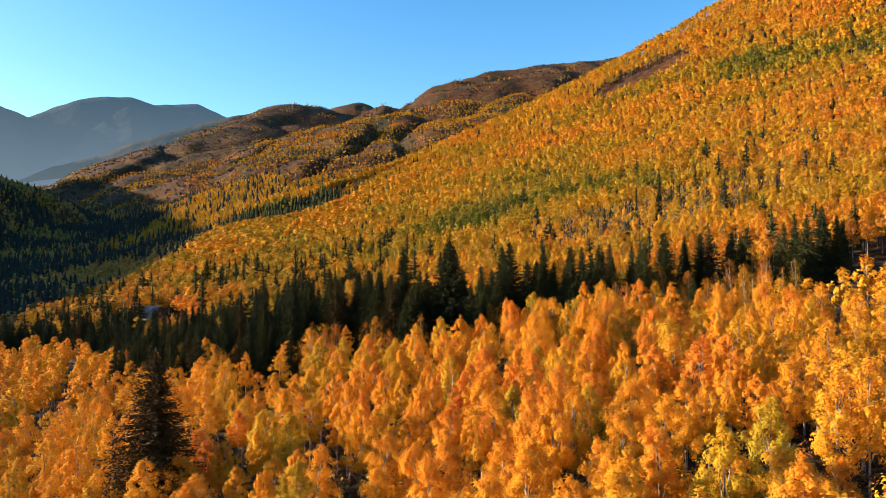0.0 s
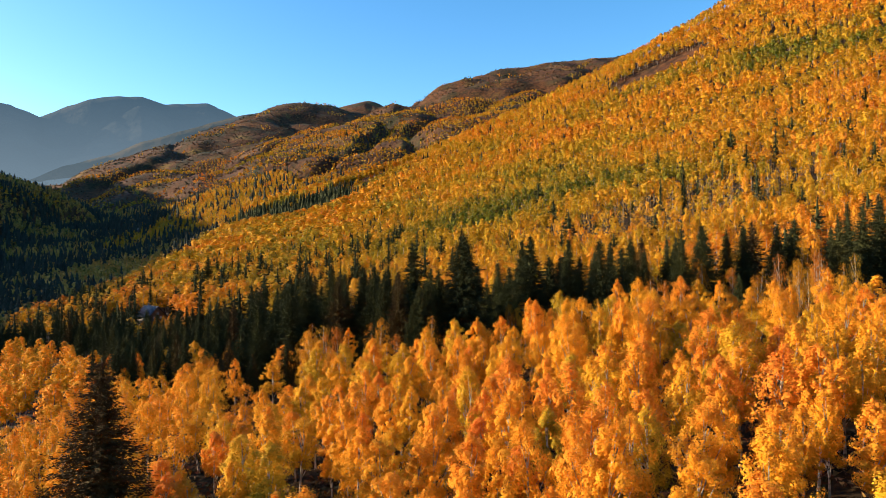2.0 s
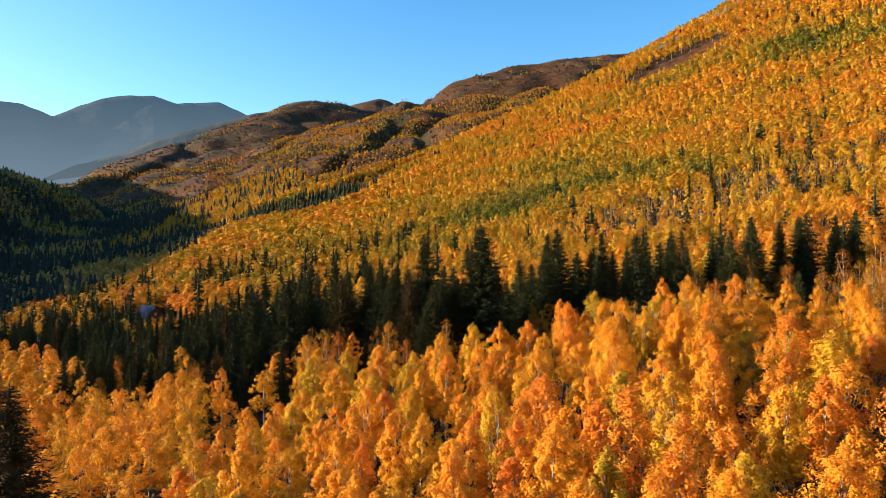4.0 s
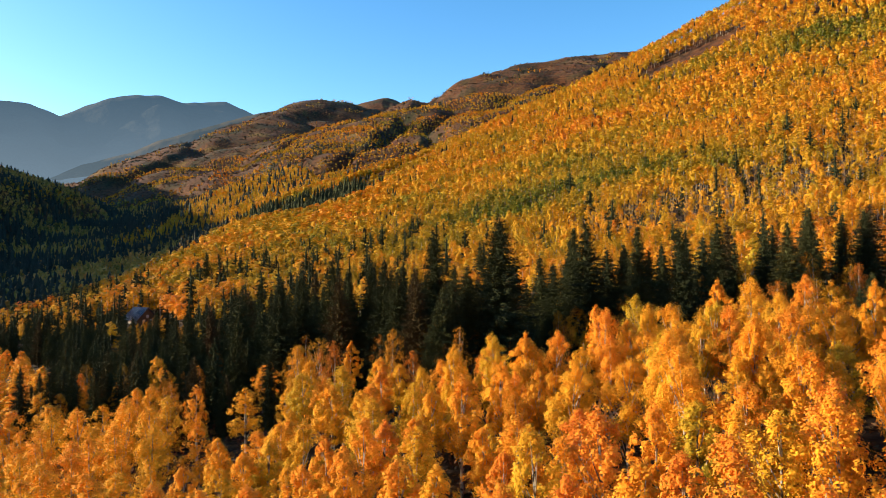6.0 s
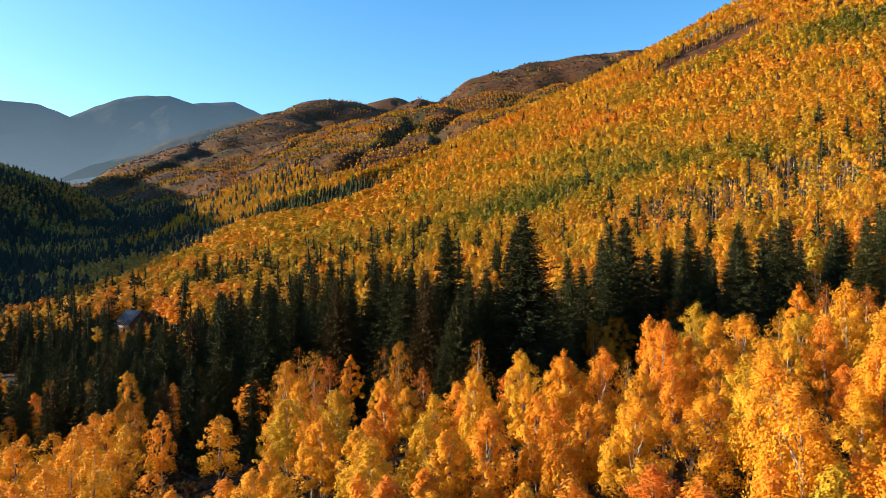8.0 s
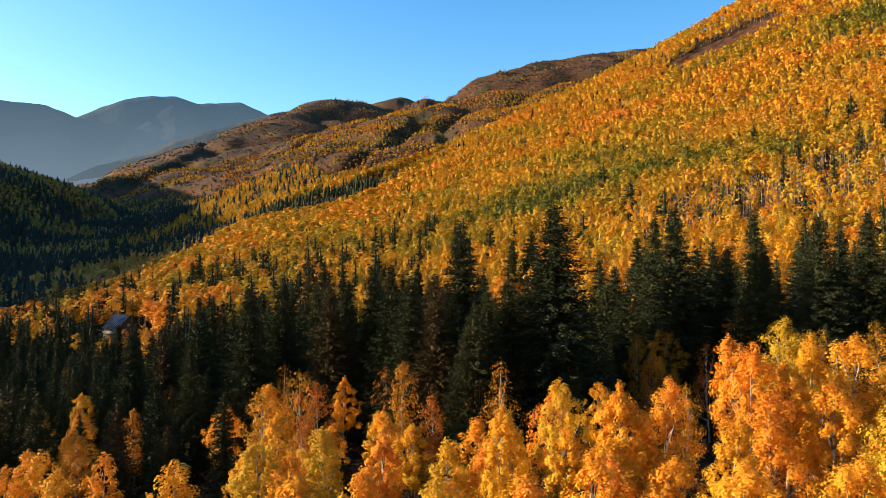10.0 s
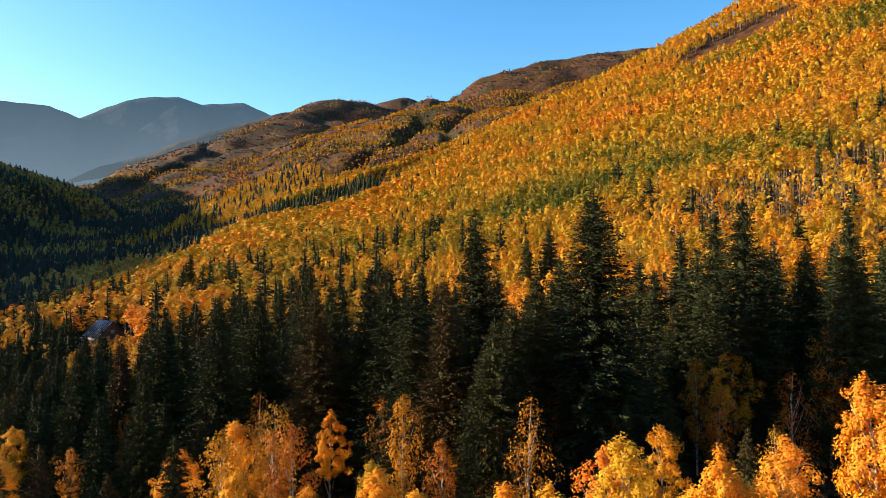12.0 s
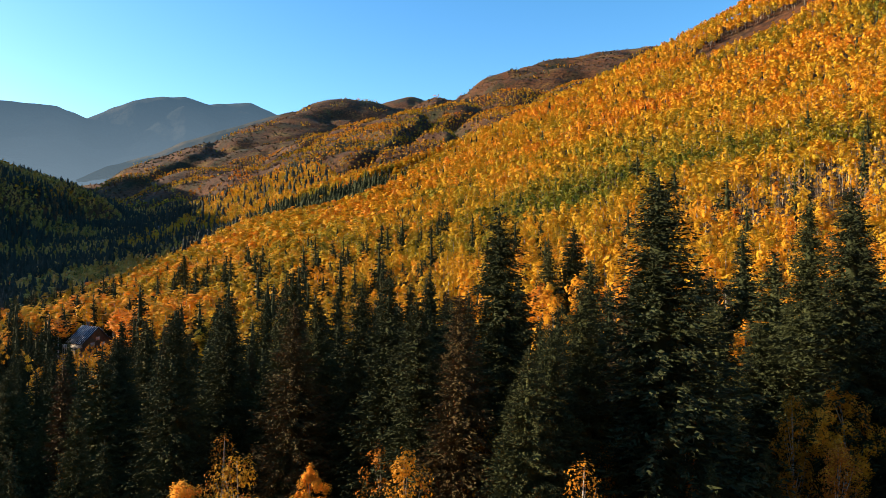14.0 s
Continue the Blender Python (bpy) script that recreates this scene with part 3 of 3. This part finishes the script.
# spruces whose tips are known: x, y, height of the tip
TIPS = [(-35.5, 83.8, 20.2), (23.7, 170.5, 34.3), (29.9, 168.1, 34.0), (38.0, 173.4, 34.6), (48.7, 171.0, 34.9), (54.8, 176.2, 37.5), (65.0, 177.7, 37.5),
        (60.7, 176.8, 36.4), (15.8, 175.2, 35.5), (14.2, 178.7, 34.6), (0.4, 171.0, 36.0), (-11.1, 174.8, 34.0), (-36.2, 400.9, 45.8), (-129, 369, 33),
        (2.1, 245.3, 36.2), (-2.5, 243.9, 34.2), (-10.2, 166.8, 21.7), (-14.0, 170.0, 27.5), (-7.6, 168.0, 25.2), (-5.2, 171.0, 27.7), (-9.2, 166.0, 24.2),
        (-20.1, 176.0, 28.6), (-23.2, 180.0, 28.1), (-17.4, 172.0, 27.0), (-28.7, 178.0, 26.4), (-27.9, 182.0, 26.7), (-40.3, 180.0, 25.6), (-37.0, 184.0, 26.8),
        (-32.5, 190.0, 29.2), (-54.6, 196.3, 23.3), (-51.5, 190.0, 22.0), (-67.5, 254.8, 23.1), (-60.0, 185.0, 19.5), (-47.0, 176.0, 18.5)]
for n, (x, y, top) in enumerate(TIPS):
    sz = (top - float(height(x, y))) / 22.3
    stand(fine_spruces if y < 200 else spruce_kinds, x, y, n % 4, max(0.62, sz) * (1.6 if n == 0 else (1.5 if n == 10 else (rng.uniform(1.10, 1.30) if n < 14 else rng.uniform(1.0, 1.3)))), sz, rng.uniform(0, 360))
bx, by = scatter(rng, -230, 110, 150, 360, 6.1, lambda x, y: (y > belt_front(x)) & (y < belt_front(x) + belt_depth(x)) & (np.hypot(x - HOUSE[0], y - HOUSE[1]) > 8))
tx, ty = np.array([a for a, _, _ in TIPS]), np.array([a for _, a, _ in TIPS])
free = np.array([np.hypot(tx - a, ty - c).min() > 3.5 for a, c in zip(bx, by)])
free &= ~in_sight(bx, by)
bx, by = bx[free], by[free]
order = np.argsort(by - belt_front(bx) + np.abs(bx) * 0.25)
for x, y, t in late:
    stand(spruce_kinds, x, y, rng.randint(6), t * 1.1, t, rng.uniform(0, 360))
cx, cy = scatter(rng, -82, -50, 158, 188, 5.5, lambda x, y: y < belt_front(x))
for x, y in zip(cx, cy):
    s = rng.uniform(0.45, 0.75)
    stand(spruce_kinds, x, y, rng.randint(6), s, s, rng.uniform(0, 360))
for k in order[:225]:
    s = rng.uniform(0.56, 0.95) * (0.80 if bx[k] < -60 else 1.0)
    if 195 < by[k] and -15 < bx[k] < 70 and rng.uniform() < 0.18:
        stand(side_kinds, bx[k], by[k], rng.randint(6), s * 1.1, s * 1.15, rng.uniform(0, 360))
        continue
    kinds = fine_spruces if by[k] < 184 and abs(bx[k] + 5) < 30 else spruce_kinds
    stand(kinds, bx[k], by[k], rng.randint(len(kinds)), s * rng.uniform(1.0, 1.45), s, rng.uniform(0, 360))

BELT_REST = order[225:]

# ---- the slope beyond: joined trees, coarser with distance ----


def tone_at(x, y, rng):
    patch = rolling(x, y, 150, 41) * 0.10 + rolling(x, y, 50, 43) * 0.10 + rolling(x, y, 22, 45) * 0.05
    green = 1.15 * np.exp(-(((x - 45) / 80) ** 2 + ((y - 425) / 75) ** 2)) + 0.35 * np.exp(-(((x + 60) / 80) ** 2 + ((y - 480) / 90) ** 2))
    green = green + 0.12 * np.exp(-(((x - 60) / 110) ** 2 + ((y - 300) / 60) ** 2))
    warm = np.exp(-(((x + 190) / 45) ** 2 + ((y - 440) / 150) ** 2)) + 0.7 * np.exp(-(((x + 120) / 60) ** 2 + ((y - 330) / 60) ** 2))
    u = np.clip(((x - 262) * 75 + (y - 612) * -130) / (75 ** 2 + 130 ** 2), 0, 1)            # a green strip high on the slope
    green = green + 1.35 * np.exp(-((np.hypot(x - 262 - 75 * u, y - 612 + 130 * u) / 23) ** 2))
    patch = patch + 0.015 * warm + 0.14 * np.exp(-(((x - 340) / 45) ** 2 + ((y - 680) / 50) ** 2))
    # shade at the slope's left end, put into the leaf tone
    shade = np.clip((-190 - x) / 60, 0, 1)
    return np.clip(0.462 + 0.045 * np.clip((x - 10) / 80, 0, 1) * np.clip((560 - y) / 90, 0, 1) + 0.95 * patch - 0.24 * green - 0.02 * shade + rng.normal(0, 0.068, len(x)), 0.02, 0.72)


def thin(wood_crown, sides=3):
    """The same crown on a plain stick of a trunk."""
    p = Pile()
    tall = wood_crown[1][0][:, 2].max()
    p.tube([(0, 0, -0.5), (0, 0, tall * 0.9)], [0.15, 0.06], sides)
    return p.arrays(), wood_crown[1]


slope_kinds = [[thin(aspen_arrays(300 + n + 10 * k, 11.5, 1.75 + 0.28 * (n % 3), leaves, size, bare=0.46 + 0.06 * (n % 3), tufts=15, spire=False)) for n in range(5)]
               for k, (leaves, size) in enumerate(((640, 0.170), (330, 0.240), (120, 0.41), (46, 0.70)))]
low_aspens = [thin(aspen_arrays(370 + n, 10.0, 2.5, 26, 1.05, bare=0.2)) for n in range(3)]
mid_spruces = [spruce_arrays(340 + n, 16.0, 3.5 + 0.5 * (n % 2), step=0.85, sprays=8, fine=0.9) for n in range(4)]
low_spruces = [far_spruce(350 + n, 15.0, 4.0, 6) for n in range(4)]
bare_stems = []
for n in range(3):
    q, p = np.random.RandomState(390 + n), Pile()
    p.tube([(0, 0, -0.5), (q.normal(0, 0.1), q.normal(0, 0.1), 5), (q.normal(0, 0.2), q.normal(0, 0.2), 10.5)], [0.12, 0.09, 0.03], 3)
    for k in range(7):
        h, a = q.uniform(4.5, 9.5), q.uniform(0, 6.28)
        p.tube([(0, 0, h), (math.cos(a) * 0.9, math.sin(a) * 0.9, h + 1.3)], [0.04, 0.02], 3)
    c = Pile()
    c.cards(np.array([0, 0, 8.0]) + q.normal(0, 1, (7, 3)) * [0.7, 0.7, 1.6], q.normal(size=(7, 3)), 0.35, q)
    bare_stems.append((p.arrays(), c.arrays()))


def forest(name, templates, bark, leaves, x, y, rng, label, tone, size=(0.8, 1.25), wide=1.0):
    n = len(x)
    return joined(name, templates, bark, leaves, x, y, rng.randint(0, len(templates), n), rng.uniform(*size, n) * wide, rng.uniform(*size, n), rng.uniform(0, 6.28, n), tone, label, "trees")


ROAD = [(-560, 600), (-500, 670), (-455, 722), (-425, 775), (-415, 840)]


def clear(x, y):
    """Off the belt, the house and the road."""
    road = np.min([np.hypot(x - np.interp(u, range(5), [p[0] for p in ROAD]), y - np.interp(u, range(5), [p[1] for p in ROAD])) for u in np.linspace(0, 4, 60)], axis=0)
    return (y > belt_front(x) + belt_depth(x) + 2) & (np.hypot(x - HOUSE[0], y - HOUSE[1]) > 8) & ~in_sight(x, y) & (road > 7)


def split(x, y, share):
    s = rng.uniform(size=len(x)) < share
    return x[~s], y[~s], x[s], y[s]


def upper(x, y):
    u = np.clip(((x + 130) * -130 + (y - 735) * 75) / (130 ** 2 + 75 ** 2), 0, 1)            # a wooded ravine
    dark = np.hypot(x + 130 + 130 * u, y - 735 - 75 * u) + 9 * rolling(x, y, 40, 99) < 34
    bare = (((x - 205) / 50) ** 2 + ((y - 728) / 30) ** 2 < 1) | (((x + 90) / 60) ** 2 + ((y - 800) / 28) ** 2 < 1)
    return dark, bare


def leafless(x, y):
    return ((x - 88) / 68) ** 2 + ((y - 312) / 40) ** 2 + 0.45 * rolling(x, y, 30, 91) < 1


ZONES = [(180, 262, 4.3, "lower_slope_aspens", "golden aspens rising behind the spruces"), (262, 345, 4.3, "slope_aspens", "golden aspens across the lower slope"),
         (345, 510, 4.5, "middle_slope_aspens", "gold and green aspens across the middle slope"), (510, 858, 4.9, "upper_slope_aspens", "gold and green aspens covering the upper slope")]
sxs, sys_, bxs, bys = [], [], [], []
for kinds, (y0, y1, gap, name, label) in zip(slope_kinds, ZONES):
    x, y = scatter(rng, -330, 560, y0, y1, gap, lambda x, y: wedge(x, y) & clear(x, y) & (x > -215 - 0.1 * (y - 340)) & ~upper(x, y)[1])
    x, y, sx, sy = split(x, y, np.where(upper(x, y)[0], 0.92, np.where(x < -30, np.where(y < 540, 0.15, 0.06) * np.clip(1 + 1.3 * rolling(x, y, 55, 97), 0.1, 2.6), 0.025)))
    sxs.append(sx), sys_.append(sy)
    dead = (leafless(x, y) & (rng.uniform(size=len(x)) < 0.70)) | (rng.uniform(size=len(x)) < 0.09)
    bxs.append(x[dead]), bys.append(y[dead])
    x, y = x[~dead], y[~dead]
    forest(name, kinds, BARK, LEAVES_FAR, x, y, rng, label, tone_at(x, y, rng), wide=np.interp(x, [-110, -30], [1.72, 1.08]))
x, y = np.concatenate(sxs), np.concatenate(sys_)
d = upper(x, y)[0]
ravine_spruces = [far_spruce(355 + n, 17.0, 4.3, 8) for n in range(4)]
forest("ravine_spruces", ravine_spruces, SPRUCE_BARK, NEEDLES_FAR, x[d], y[d], rng, "dense dark spruces filling the ravine of the slope", rng.uniform(0, 0.5, d.sum()), (0.75, 1.25))
x, y = x[~d], y[~d]
c = y < 420
forest("slope_spruces", mid_spruces, SPRUCE_BARK, NEEDLES_FAR, x[c], y[c], rng, "dark spruces scattered among the aspens", rng.uniform(0, 0.45, c.sum()), (0.55, 1.3))
forest("upper_slope_spruces", low_spruces, SPRUCE_BARK, NEEDLES_FAR, x[~c], y[~c], rng, "dark spruces standing in the upper slope", rng.uniform(0, 0.5, (~c).sum()), (0.5, 0.95))
x, y = np.concatenate(bxs), np.concatenate(bys)
forest("leafless_aspens", bare_stems, DRY_BARK, LEAVES_FAR, x, y, rng, "grey leafless aspen stems on the slope", np.full(len(x), 0.5), (0.8, 1.15))

# the far end of the belt
x, y, sx, sy = split(bx[BELT_REST], by[BELT_REST], np.where(bx[BELT_REST] < -95, 0.55, 0.8))
forest("belt_aspens", slope_kinds[0], BARK, LEAVES_FAR, x, y, rng, "golden aspens mixed into the end of the spruce belt", tone_at(x, y, rng), (0.7, 1.0))
forest("belt_spruces", mid_spruces, SPRUCE_BARK, NEEDLES_FAR, sx, sy, rng, "dark spruces at the end of the belt", rng.uniform(0, 0.5, len(sx)), (0.55, 1.05))

# young aspens in the glade below the cabin
x, y = scatter(rng, -165, -60, 235, 336, 2.7, lambda x, y: in_sight(x, y) & (y > belt_front(x) - 4) & (np.hypot(x - HOUSE[0], y - HOUSE[1]) > 13))
young = [thin(aspen_arrays(380 + n, 6.5, 1.5, 90, 0.34, bare=0.10, tufts=12)) for n in range(4)]
forest("young_aspens", young, BARK, LEAVES_FAR, x, y, rng, "young golden aspens in the glade below the cabin", np.clip(rng.normal(0.50, 0.06, len(x)), 0, 1), (0.45, 0.78))

# ---- the shaded valley ----
x, y = scatter(rng, -900, -180, 230, 1500, 7.2, lambda x, y: wedge(x, y, 30) & clear(x, y) & ((x < -215 - 0.1 * (y - 340)) | (y > 860)) & (height(x, y) < 190))
share = np.clip(0.66 + 0.5 * rolling(x, y, 160, 71) - 0.0002 * (y - 600), 0.10, 0.97)
share = np.where(y < 740, share - 0.42 * np.clip((x + 400) / 80, 0, 1), share)
share = np.where((x > -430) & (y > 800), 0.12, share)
share = np.where((x < -540) & ((np.abs(y - 1035) < 20) | (np.abs(y - 1185) < 26)), 0.04, share)
x, y, sx, sy = split(x, y, share)
lit = (x > -430 - 0.25 * (y - 800)) & (y > 800)
forest("far_slope_aspens", low_aspens, BARK, LEAVES_FAR, x[lit], y[lit], rng, "golden aspens on the sunlit slope beyond", np.clip(rng.normal(0.44, 0.08, lit.sum()), 0, 1), (0.7, 1.1))
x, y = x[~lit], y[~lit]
forest("valley_aspens", low_aspens, BARK, LEAVES_SHADED, x, y, rng, "yellow-green aspens on the shaded valley floor", np.clip(rng.normal(0.40, 0.10, len(x)), 0, 1), (0.8, 1.3))
forest("valley_spruces", low_spruces, SPRUCE_BARK, SHADED_NEEDLES, sx, sy, rng, "dark spruces on the shaded valley floor", rng.uniform(0, 0.9, len(sx)), (0.7, 1.2))

# ---- far hills ----
hill_trees = [thin(aspen_arrays(360 + n, 9.0, 3.2, 8, 2.3, bare=0.1, tufts=6)) for n in range(3)]
def hillside(gap, y0, y1, most, small, big):
    x, y = scatter(rng, -1300, 700, y0, y1, gap, lambda x, y: wedge(x, y, 20) & (height(x, y) > 120) & (rolling(x, y, 210, 81) + 0.7 * rolling(x, y, 70, 83) - 0.75 * np.clip((-430 - x) / 160, 0, 1) * (y < 2300) > most))
    crest = np.clip((height(x, y) - 600) / 60, 0, 1) * (x > -200)
    x, y, sx, sy = split(x, y, np.clip(0.06 + 0.5 * np.maximum(rolling(x, y, 260, 85) - 0.45, 0) + 0.6 * crest, 0, 0.75))
    forest("hill_aspens", hill_trees, BARK, LEAVES_FAR, x, y, rng, "yellow and rust autumn trees on the far hills", np.clip(0.47 + 0.14 * rolling(x, y, 240, 87) + rng.normal(0, 0.08, len(x)), 0, 1), (small, big))
    forest("hill_spruces", low_spruces, SPRUCE_BARK, NEEDLES_FAR, sx, sy, rng, "dark conifers on the far hills", rng.uniform(0, 0.9, len(sx)), (0.5, 0.85))


hillside(9.5, 960, 2100, -0.55, 0.55, 1.05)
hillside(13.0, 2150, 2950, 0.85, 0.6, 1.1)
brush = []
for n in range(3):
    q, c, w = np.random.RandomState(400 + n), Pile(), Pile()
    w.tube([(0, 0, -0.3), (0, 0, 0.8)], [0.2, 0.1], 3)
    c.cards(q.normal(0, 1, (6, 3)) * [1.3, 1.3, 0.5] + [0, 0, 1.3], q.normal(size=(6, 3)) + [0, 0, 0.8], 1.8, q)
    brush.append((w.arrays(), c.arrays()))
x, y = scatter(rng, -1350, 800, 900, 3000, 16.5, lambda x, y: wedge(x, y, 20) & (height(x, y) > 130) & (rolling(x, y, 90, 93) > -0.5))
forest("hill_brush", brush, SPRUCE_BARK, SCRUB, x, y, rng, "rust and olive brush on the far hills", np.clip(0.5 + 0.3 * rolling(x, y, 200, 95) + rng.normal(0, 0.2, len(x)), 0, 1), (0.6, 1.5))

# ---- cabins ----


def plain(name, colour, rough=0.7, metal=0.0, grain=4.0):
    m, t, b = material(name, rough)
    b.inputs["Metallic"].default_value = metal
    dark = tuple(c * 0.6 for c in colour)
    t.links.new(ramp(t, noise_of(t, grain, 5.0), [(0.35, dark), (0.65, colour)]), b.inputs["Base Color"])
    return m


TIMBER = plain("weathered_timber", (0.16, 0.10, 0.06))
ROOFING = plain("dark_metal_roof", (0.055, 0.065, 0.085), 0.35, 0.3)
SEAM = plain("pale_roof_batten", (0.75, 0.75, 0.76), 0.4)
PALE = plain("pale_painted_wood", (0.50, 0.47, 0.42))
STONE = plain("stone_chimney", (0.22, 0.20, 0.18))
PANE, t, b = material("window_pane", 0.08)
b.inputs["Base Color"].default_value = (0.02, 0.025, 0.03, 1)
b.inputs["Specular IOR Level"].default_value = 0.6
ASPHALT = plain("pale_road", (0.16, 0.16, 0.165), 0.85, 0.0, 0.6)


def slab(corners, thick):
    """A plate under four corners given round its top."""
    c = np.asarray(corners, float)
    n = np.cross(c[1] - c[0], c[3] - c[0])
    n *= np.sign(n[2] if abs(n[2]) > 1e-6 else 1) / np.linalg.norm(n)
    p = Pile()
    p.add(np.concatenate([c, c - n * thick]), [[0, 1, 2, 3], [7, 6, 5, 4], [0, 4, 5, 1], [1, 5, 6, 2], [2, 6, 7, 3], [3, 7, 4, 0]])
    return p.arrays()


def bar(a, c, r):
    p = Pile()
    p.tube([a, c], [r, r], 4)
    return p.arrays()


def piece(name, arrays, mat, parent, label=""):
    return part(name, mesh_of(name, *arrays, [mat]), parent, label)


def cabin(x, y, base, turn, long, wide, wall, rise, label, full=True):
    """A gabled cabin, its ridge along its own y."""
    h = tagged(new("cabin"), label, "house", "cabins of the valley")
    h.matrix_basis = pose(x, y, base, 0, 0, turn)
    w, l, low, t = wide / 2, long / 2, -2.5, 0.25
    top = wall + rise
    for s in (-1, 1):
        piece("wall", slab([(s * w, -l, wall), (s * w, l, wall), (s * w, l, low), (s * w, -l, low)], 0.25), TIMBER, h)
        p = Pile()
        q = np.array([(-w, s * l, low), (w, s * l, low), (w, s * l, wall), (0, s * l, top), (-w, s * l, wall)])
        v = np.concatenate([q, q - np.array([0, s * t, 0])])
        p.add(v, [[0, 1, 2], [0, 2, 4], [2, 3, 4], [5, 7, 6], [5, 9, 7], [7, 9, 8]])
        p.add(v, [[0, 5, 6, 1], [1, 6, 7, 2], [2, 7, 8, 3], [3, 8, 9, 4], [4, 9, 5, 0]])
        piece("gable_wall", p.arrays(), TIMBER, h)
        over, drop = 0.6, 0.6 * rise / w
        roof = piece("roof", slab([(0, -l - over, top + 0.12), (0, l + over, top + 0.12), (s * (w + over), l + over, wall - drop + 0.12), (s * (w + over), -l - over, wall - drop + 0.12)], 0.18), ROOFING, h)
        if full:
            for k in range(9):
                v = -l - over + 0.3 + k * (long + 2 * over - 0.6) / 8
                piece("batten", bar((s * 0.1, v, top + 0.12 + 0.03), (s * (w + over), v, wall - drop + 0.15), 0.055), SEAM, roof)
    if full:
        chim = Pile()
        chim.tube([(0.9, l - 1.5, wall), (0.9, l - 1.5, top + 1.1)], [0.45, 0.42], 4)
        chim.tube([(0.9, l - 1.5, top + 1.05), (0.9, l - 1.5, top + 1.25)], [0.55, 0.55], 4)
        piece("chimney", chim.arrays(), STONE, h, "stone chimney")
        for v, z in ((-1.6, 1.2), (1.6, 1.2), (0.0, wall + 0.3)):
            win = piece("window", slab([(v - 0.6, -l - 0.04, z + 1.2), (v + 0.6, -l - 0.04, z + 1.2), (v + 0.6, -l - 0.04, z), (v - 0.6, -l - 0.04, z)], 0.08), PALE, h, "pale-framed window")
            piece("pane", slab([(v - 0.5, -l - 0.09, z + 1.1), (v + 0.5, -l - 0.09, z + 1.1), (v + 0.5, -l - 0.09, z + 0.1), (v - 0.5, -l - 0.09, z + 0.1)], 0.02), PANE, win)
        far_side = -w - 2.6
        deck = piece("deck", slab([(far_side, -l, 0.9), (-w, -l, 0.9), (-w, l * 0.6, 0.9), (far_side, l * 0.6, 0.9)], 0.18), TIMBER, h, "timber deck")
        for k in range(7):
            v = -l + 0.1 + k * (1.6 * l - 0.2) / 6
            piece("post", bar((far_side + 0.1, v, -2.5), (far_side + 0.1, v, 1.95), 0.07), PALE, deck)
        for k in range(3):
            piece("post", bar((far_side + 0.9 * k + 0.3, -l + 0.1, -2.5), (far_side + 0.9 * k + 0.3, -l + 0.1, 1.95), 0.07), PALE, deck)
        for z in (1.25, 1.6, 1.95):
            piece("rail", bar((far_side + 0.1, -l, z), (far_side + 0.1, l * 0.6, z), 0.06), PALE, deck)
            piece("rail", bar((far_side + 0.1, -l + 0.1, z), (-w - 0.1, -l + 0.1, z), 0.06), PALE, deck)
    return h


cabin(-139.6, 327.0, float(height(-139.6, 327.0)) + 0.6, 57, 9.6, 9.0, 2.6, 4.4, "dark metal-roofed timber cabin with a deck among aspens")
for x, y, turn in ((-395, 850, 30), (-372, 905, -20), (-440, 960, 60), (-505, 1180, 10)):
    cabin(x, y, float(height(x, y)) + 0.3, turn, 11.0, 8.0, 3.2, 2.6, "small far cabin with pale roof in the shaded valley", False)

# ---- road through the valley ----
u = np.linspace(0, 4, 60)
rx, ry = np.interp(u, range(5), [p[0] for p in ROAD]), np.interp(u, range(5), [p[1] for p in ROAD])
way = np.stack([np.gradient(rx), np.gradient(ry)], 1)
way /= np.linalg.norm(way, axis=1, keepdims=True)
left, right = np.stack([rx, ry], 1) + way[:, ::-1] * [-4, 4], np.stack([rx, ry], 1) + way[:, ::-1] * [4, -4]
rz = np.maximum.reduce([height(rx, ry), height(left[:, 0], left[:, 1]), height(right[:, 0], right[:, 1])]) + 1.2
p = Pile()
v = np.concatenate([np.c_[left, rz], np.c_[right, rz], np.c_[left, rz - 3], np.c_[right, rz - 3]])
i = np.arange(59)
p.add(v, np.concatenate([np.stack([i + 60, i + 61, i + 1, i], 1), np.stack([i, i + 1, i + 121, i + 120], 1), np.stack([i + 61, i + 60, i + 180, i + 181], 1)]))
tagged(new("road", mesh_of("road", *p.arrays(), [ASPHALT])), "pale valley road curving between trees", "road", kind="structure")
